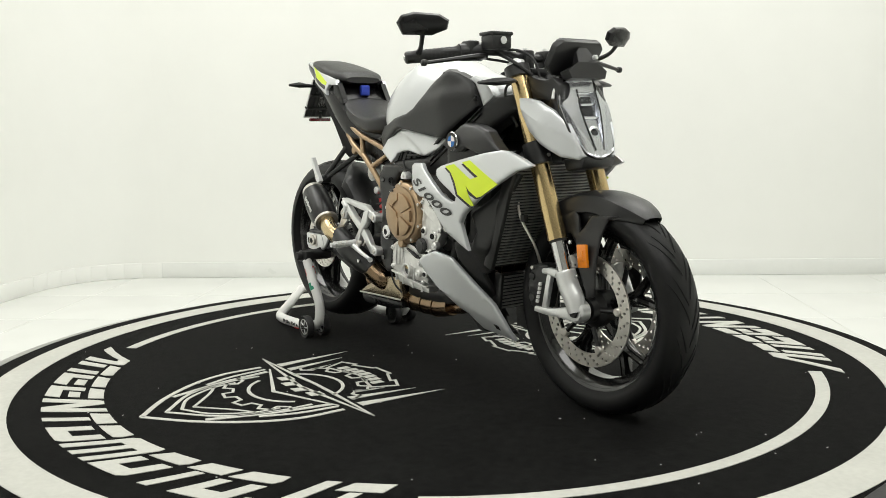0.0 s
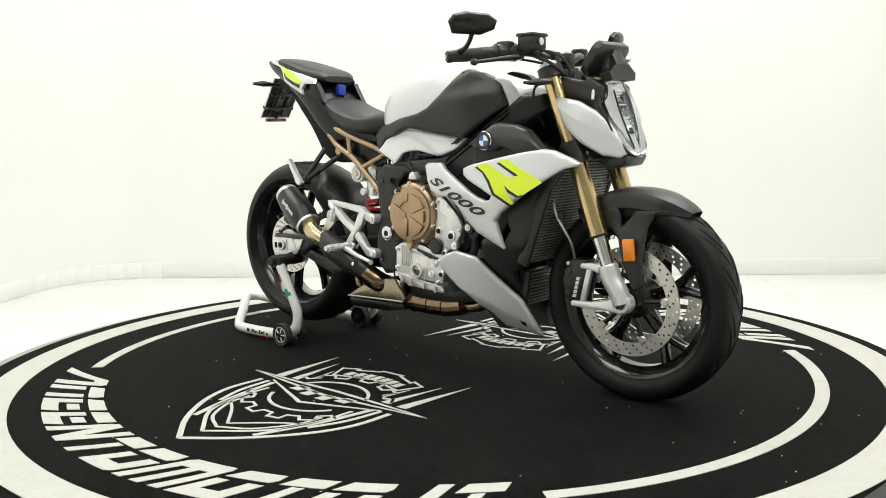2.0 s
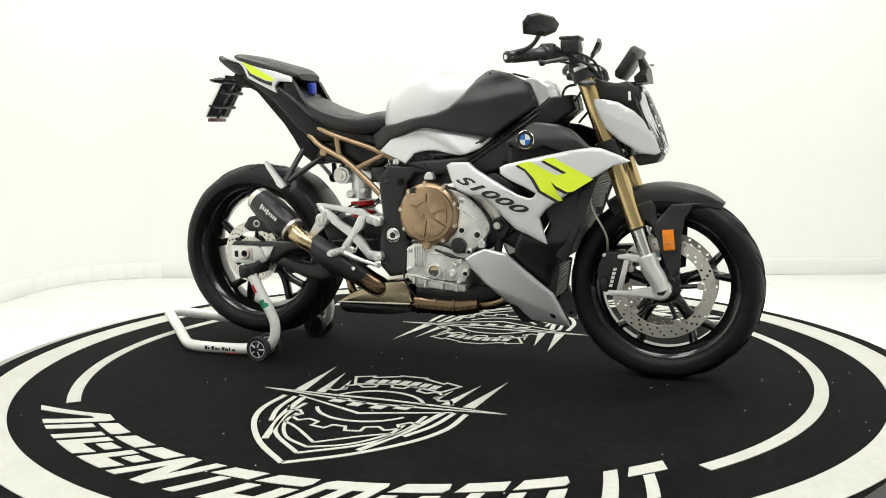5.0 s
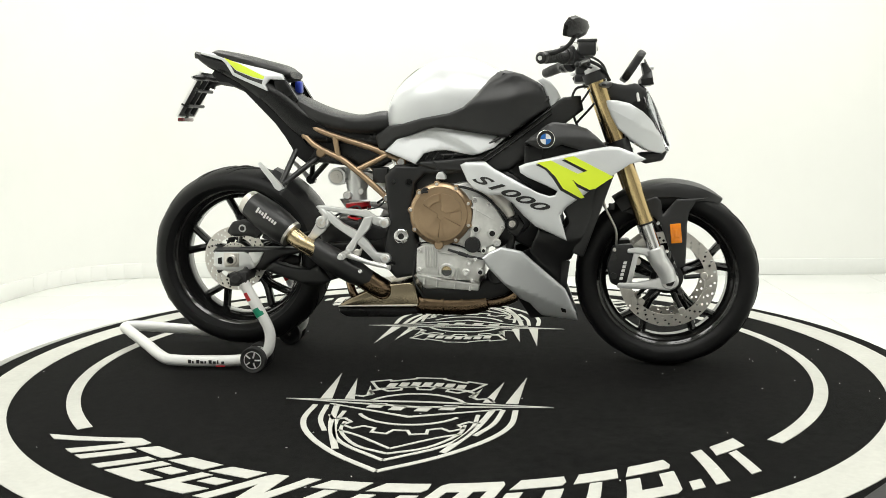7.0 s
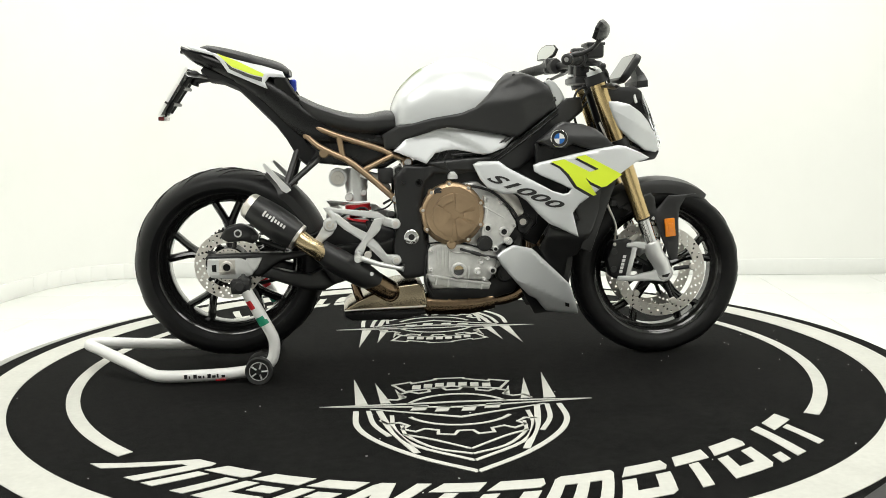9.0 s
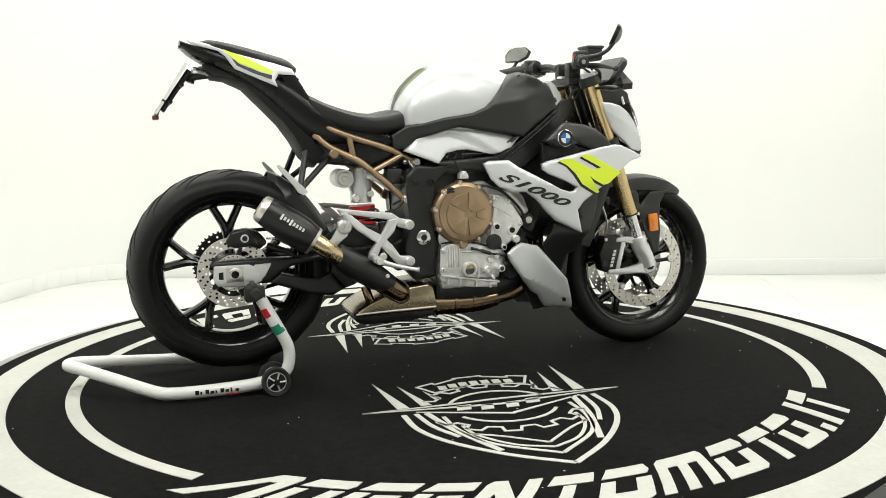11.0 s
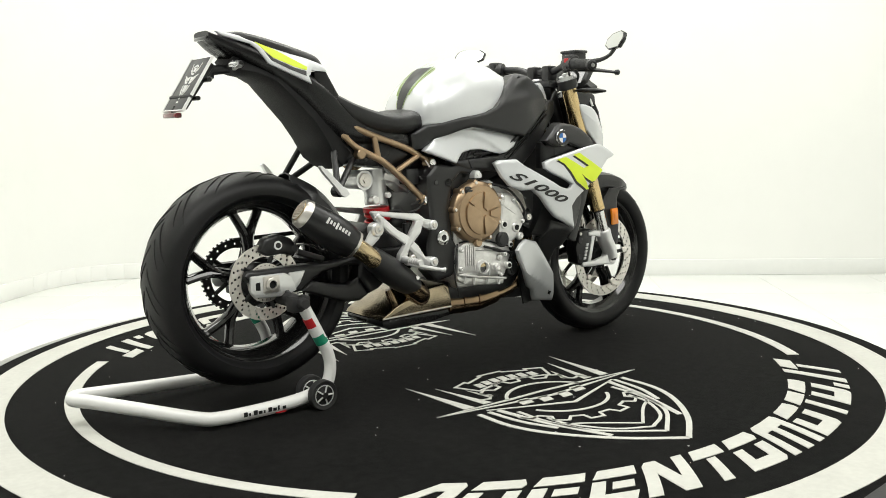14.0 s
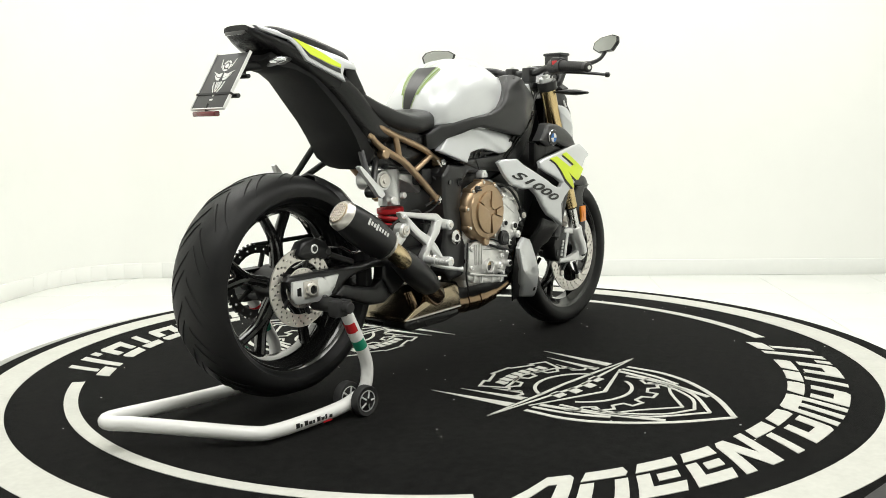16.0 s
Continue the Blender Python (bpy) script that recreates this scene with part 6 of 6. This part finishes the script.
for s in (-1, 1):
    sa = part("swingarm", join(skin([(-0.775, 0.388), (-0.765, 0.400), (-0.63, 0.402), (-0.485, 0.400), (-0.34, 0.420), (-0.20, 0.425), (-0.11, 0.46), (-0.09, 0.43), (-0.12, 0.38), (-0.26, 0.345), (-0.33, 0.30), (-0.365, 0.29), (-0.405, 0.345), (-0.40, 0.382), (-0.45, 0.386), (-0.53, 0.372), (-0.565, 0.352), (-0.60, 0.325), (-0.66, 0.325), (-0.74, 0.340)], arm_w, s, 0.035, 0.03, 0.008, 0.016),
             skin([(-0.60, 0.325), (-0.565, 0.352), (-0.50, 0.335), (-0.44, 0.327), (-0.405, 0.345), (-0.365, 0.29), (-0.40, 0.272), (-0.46, 0.275), (-0.53, 0.30)], arm_w, s, 0.035, 0.03, 0.008, 0.016)), DARK, bike, "black aluminium swingarm")
    ad = part("axle_adjuster", join(plate([(-0.765, 0.388), (-0.66, 0.388), (-0.64, 0.378), (-0.622, 0.335), (-0.655, 0.322), (-0.70, 0.322), (-0.755, 0.326), (-0.768, 0.345)], s * 0.124, s * 0.136, 0.004), plate([(-0.645, 0.386), (-0.592, 0.388), (-0.61, 0.352), (-0.632, 0.330), (-0.64, 0.345)], s * 0.124, s * 0.133, 0.003)), SILVER, bike, "silver axle adjuster plate")
    part("axle_nut", join(lathe([(0.012, 0), (0.020, 0), (0.020, s * 0.012), (0.017, s * 0.014), (0.012, s * 0.014)], 24, "y", (RW.x, s * 0.135, RW.z), True), box(RW.x - 0.026, RW.x + 0.026, s * 0.1365 - 0.003, s * 0.1365 + 0.003, RW.z - 0.024, RW.z + 0.024, 0.003)), STEEL, ad)
    # axle hole and slot are raised shapes, coloured black for their inner shade
    part("axle_hole_shade", disc(RW.x, s * 0.136, RW.z, 0.0125, s * 0.006, 18), RECESS_SHADE, ad)
    part("slot", plate([(-0.752, 0.368), (-0.738, 0.370), (-0.738, 0.346), (-0.752, 0.348)], s * 0.1355, s * 0.1375, 0.0008), RECESS_SHADE, ad)
    part("stand_bobbin", join(rod((-0.655, s * 0.12, 0.335), (-0.655, s * 0.165, 0.322), 0.008)), DARK, ad)
cal = part("rear_caliper", join(plate([(-0.728, 0.452), (-0.705, 0.488), (-0.660, 0.497), (-0.622, 0.482), (-0.600, 0.452), (-0.622, 0.428), (-0.650, 0.440), (-0.700, 0.436)], -0.116, -0.072, 0.009), disc(-0.615, -0.105, 0.452, 0.012, -0.012, 14), rod((-0.60, -0.1, 0.44), (-0.52, -0.11, 0.41), 0.010)), DARK, bike, "black rear brake caliper")
part("caliper_cap", disc(-0.668, -0.114, 0.466, 0.013, -0.004, 18), SILVER, cal)
part("caliper_dot", disc(-0.668, -0.1178, 0.466, 0.008, -0.0015, 14), DARK, cal)
part("hose", tube([(-0.60, -0.10, 0.462), (-0.57, -0.12, 0.46), (-0.53, -0.125, 0.44), (-0.48, -0.12, 0.445)], 0.004, 8), CHROME, bike)
part("swingarm_bridge", plate([(-0.42, 0.46), (-0.33, 0.50), (-0.18, 0.47), (-0.12, 0.42), (-0.30, 0.36), (-0.38, 0.38)], -0.10, 0.10, 0.012), DARK, bike)
# hugger over the rear tyre
rings = []
for i in range(21):
    a = radians(20 + (67 - 20) * i / 20)
    r = RR + 0.011
    hw = 0.098 if i < 14 else 0.098 - 0.008 * (i - 14)
    ring = []
    prof = [(-1.0, -0.085), (-1.0, -0.05), (-0.94, -0.02), (-0.6, 0.004), (0, 0.010), (0.6, 0.004), (0.94, -0.02), (1.0, -0.05), (1.0, -0.085)]
    k = min(1.0, (20 - i) / 8)
    prof += [(u * 0.96, h - 0.004) for u, h in prof[::-1]]
    for u, h in prof:
        rr = r + (h if h > -0.03 else h * (0.45 + 0.55 * k))
        ring.append((RW.x + rr * math.cos(a), hw * u, RW.z + rr * math.sin(a)))
    rings.append(ring)
part("rear_hugger", loft(rings), SATIN, bike, "black rear hugger fender")
CENTRE = 0.0
for s in (-1, 1):
    part("passenger_footrest", loft([[(x + dx, s * (y + dy), z + 0.6 * dx) for dx, dy in ((-w, -0.008), (w, -0.008), (w, 0.008), (-w, 0.008))] for x, y, z, w in ((-0.570, 0.178, 0.688, 0.003), (-0.555, 0.182, 0.670, 0.006), (-0.525, 0.188, 0.636, 0.007), (-0.505, 0.192, 0.612, 0.010), (-0.494, 0.192, 0.602, 0.007))]), SILVER, bike, "folded silver passenger footrest")
part("exhaust_hanger", plate([(-0.385, 0.505), (-0.355, 0.495), (-0.362, 0.465), (-0.40, 0.435), (-0.43, 0.418), (-0.44, 0.432), (-0.415, 0.455)], -0.162, -0.152, 0.003), SILVER, bike)
CENTRE = 0.017
part("chain", join(tube([(-0.707, 0.098, 0.466), (-0.40, 0.092, 0.475), (-0.12, 0.085, 0.485)], 0.007, 6, 3), tube([(-0.707, 0.098, 0.25), (-0.40, 0.092, 0.32), (-0.12, 0.085, 0.41)], 0.007, 6, 3)), DARK, bike, "dark drive chain")
# shock absorber
CENTRE = 0.0
sk = part("shock_body", join(tube([(-0.285, -0.02, 0.665), (-0.285, -0.025, 0.555)], 0.034, 24, curve=False), tube([(-0.285, -0.02, 0.625), (-0.285, -0.02, 0.595)], 0.037, 24, curve=False), box(-0.33, -0.245, -0.04, 0.02, 0.625, 0.66, 0.008), tube([(-0.345, -0.06, 0.635), (-0.345, 0.03, 0.635)], 0.030, 24, curve=False)), SILVER, bike, "silver shock absorber with red ring")
part("shock_knob", join(disc(-0.345, -0.06, 0.635, 0.022, -0.006, 24), disc(-0.345, -0.066, 0.635, 0.010, -0.004, 6)), STEEL, sk)
part("red_collar", tube([(-0.283, -0.025, 0.546), (-0.282, -0.025, 0.532)], 0.042, 28, curve=False), RED, sk, "red preload collar")
sp = []
for i in range(61):
    a = i / 60 * 2 * math.pi * 4.5
    sp.append((-0.28 + 0.036 * math.cos(a), -0.025 + 0.036 * math.sin(a), 0.53 - 0.10 * i / 60))
part("spring", tube(sp, 0.0065, 8, curve=False), RED, sk, "red shock spring")
# rearsets
for s in (-1, 1):
    rs = part("rearset", join(
        plate([(-0.392, 0.546), (-0.375, 0.548), (-0.30, 0.538), (-0.22, 0.530), (-0.195, 0.512), (-0.165, 0.506), (-0.155, 0.49), (-0.165, 0.474), (-0.20, 0.484), (-0.232, 0.508), (-0.30, 0.520), (-0.352, 0.530), (-0.372, 0.528)], s * 0.145, s * 0.166, 0.004),
        plate([(-0.392, 0.546), (-0.372, 0.528), (-0.352, 0.53), (-0.30, 0.486), (-0.255, 0.462), (-0.222, 0.430), (-0.195, 0.392), (-0.165, 0.390), (-0.155, 0.374), (-0.165, 0.358), (-0.20, 0.362), (-0.245, 0.41), (-0.275, 0.44), (-0.33, 0.478), (-0.375, 0.520)], s * 0.145, s * 0.166, 0.004),
        plate([(-0.232, 0.508), (-0.200, 0.512), (-0.215, 0.470), (-0.255, 0.43), (-0.275, 0.385), (-0.30, 0.382), (-0.295, 0.41), (-0.262, 0.452)], s * 0.148, s * 0.170, 0.004),
        disc(-0.165, s * 0.13, 0.490, 0.016, s * 0.043, 16), disc(-0.165, s * 0.13, 0.374, 0.016, s * 0.043, 16), disc(-0.372, s * 0.14, 0.492, 0.022, s * 0.03, 20)), SILVER, bike, "silver rider footrest bracket")
    part("bolt", disc(-0.165, s * 0.173, 0.490, 0.008, s * 0.004, 10), STEEL, rs)
    part("bolt", disc(-0.165, s * 0.173, 0.374, 0.008, s * 0.004, 10), STEEL, rs)
    part("bolt", join(lathe([(0.006, 0), (0.013, 0), (0.013, s * 0.004), (0.006, s * 0.004)], 18, "y", (-0.372, s * 0.170, 0.492), True)), STEEL, rs)
    peg = part("footpeg", tube([(-0.285, s * 0.175, 0.395), (-0.287, s * 0.21, 0.394), (-0.29, s * 0.27, 0.393)], [0.012, 0.010, 0.0085], 12, curve=False), SILVER, rs, "silver footpeg")
    for i in range(5):
        part("peg_ring", tube([(-0.287, s * (0.21 + 0.011 * i), 0.394), (-0.287, s * (0.215 + 0.011 * i), 0.394)], 0.0118, 12, curve=False), ALU, peg)
    part("brake_pedal" if s < 0 else "gear_pedal", tube([(-0.285, s * 0.185, 0.388), (-0.22, s * 0.19, 0.366), (-0.16, s * 0.195, 0.352), (-0.145, s * 0.20, 0.350)], [0.010, 0.0075, 0.006, 0.009], 10, 5), SILVER, bike, "silver foot pedal")
    part("passenger_peg_arm", tube([(-0.375, s * 0.165, 0.535), (-0.36, s * 0.165, 0.515), (-0.37, s * 0.165, 0.49)], 0.010, 10), SILVER, rs)
# wiring behind the subframe
part("wire", tube([(-0.15, -0.11, 0.66), (-0.14, -0.13, 0.62), (-0.155, -0.125, 0.58), (-0.20, -0.10, 0.55)], 0.004, 6), RUBBER, bike)
part("wire", tube([(-0.145, -0.105, 0.69), (-0.13, -0.12, 0.65), (-0.14, -0.12, 0.60)], 0.003, 6), STEEL, bike)
part("wire", tube([(0.475, -0.075, 0.915), (0.445, -0.085, 0.905), (0.432, -0.08, 0.87), (0.436, -0.065, 0.83), (0.45, -0.05, 0.79)], 0.004, 8), RUBBER, bike)
part("wire", tube([(0.45, -0.14, 1.0), (0.52, -0.13, 0.97), (0.55, -0.08, 0.93)], 0.005, 8), RUBBER, bike)


# cables and hoses about the steering head
part("brake_line", tube([(0.455, -0.115, 1.005), (0.50, -0.085, 1.0), (0.535, -0.06, 0.97), (0.55, -0.05, 0.90), (0.555, -0.045, 0.80)], 0.0038, 8), RUBBER, bike)
part("throttle_wire", tube([(0.42, -0.18, 0.985), (0.475, -0.13, 0.972), (0.52, -0.09, 0.955), (0.50, -0.05, 0.92), (0.46, -0.04, 0.86)], 0.0035, 8), RUBBER, bike)
part("clutch_cable", tube([(0.43, 0.18, 0.985), (0.49, 0.13, 0.985), (0.54, 0.08, 0.95), (0.52, 0.06, 0.88), (0.45, 0.08, 0.80)], 0.004, 8), RUBBER, bike)
part("hose_union", join(disc(0.585, -0.075, 0.715, 0.012, -0.016, 14), rod((0.585, -0.085, 0.715), (0.625, -0.088, 0.712), 0.005)), STEEL, bike, "metal brake hose union")
part("hose_clip", box(0.548, 0.566, -0.128, -0.112, 0.525, 0.545, 0.003), RUBBER, bike)
# frame openings, painted on as black discs, and small fasteners
for s in (-1, 1):
    part("spar_edge", tube([(0.02, s * 0.147, 0.705), (0.11, s * 0.150, 0.712), (0.19, s * 0.150, 0.748), (0.27, s * 0.141, 0.806), (0.36, s * 0.128, 0.882)], 0.0035, 8), SATIN, bike)
    # raised black disc in place of the shade inside an opening
    part("frame_hole_shade", disc(-0.086, s * 0.147, 0.618, 0.013, s * 0.002, 18), RECESS_SHADE, bike)
    part("clip_rod", rod((-0.005, s * 0.15, 0.688), (0.01, s * 0.152, 0.655), 0.0022, 6), RUBBER, bike)
    part("fastener", disc(0.432, s * 0.052, 0.178, 0.006, s * 0.008, 10), DARK, bike)
# pedal linkage and pivot on the footrest bracket
part("pedal_pivot", disc(-0.255, -0.172, 0.395, 0.012, -0.012, 14), STEEL, bike)
part("master_cylinder", tube([(-0.24, -0.135, 0.42), (-0.245, -0.135, 0.50)], [0.012, 0.014], 12, curve=False), DARK, bike)
part("pedal_rod", rod((-0.243, -0.14, 0.42), (-0.25, -0.165, 0.385), 0.004, 8), STEEL, bike)
part("brake_line", tube([(-0.245, -0.13, 0.50), (-0.26, -0.12, 0.54), (-0.32, -0.10, 0.52), (-0.42, -0.10, 0.46), (-0.48, -0.12, 0.445)], 0.0035, 8), RUBBER, bike)
# linkage and knob beside the shock absorber
part("shock_link", plate([(-0.27, 0.655), (-0.21, 0.645), (-0.17, 0.60), (-0.18, 0.585), (-0.23, 0.62), (-0.275, 0.635)], -0.06, 0.02, 0.006), ALU, bike)
part("shock_adjuster", join(disc(-0.31, -0.05, 0.572, 0.014, -0.02, 16), disc(-0.262, -0.056, 0.585, 0.010, -0.014, 12)), ALU, bike)
part("relay_box", box(-0.215, -0.165, -0.10, -0.05, 0.615, 0.665, 0.006), SATIN, bike)
part("wire", tube([(-0.17, -0.105, 0.64), (-0.155, -0.125, 0.61), (-0.165, -0.13, 0.57), (-0.19, -0.12, 0.54), (-0.23, -0.12, 0.53)], 0.0028, 6), RUBBER, bike)

# ---- what turns ----
def motions():
    rows = [(i * 0.5, pose(0, 0, 0, 0, 0, turn(i * 0.5))) for i in range(33)]
    for ob in (stand, bike):
        walk(ob, rows)
    # the carpet print lies slightly askew to the machine
    walk(table, [(i * 0.5, pose(0, 0, 0, 0, 0, turn(i * 0.5) - 0.95)) for i in range(33)])


motions()
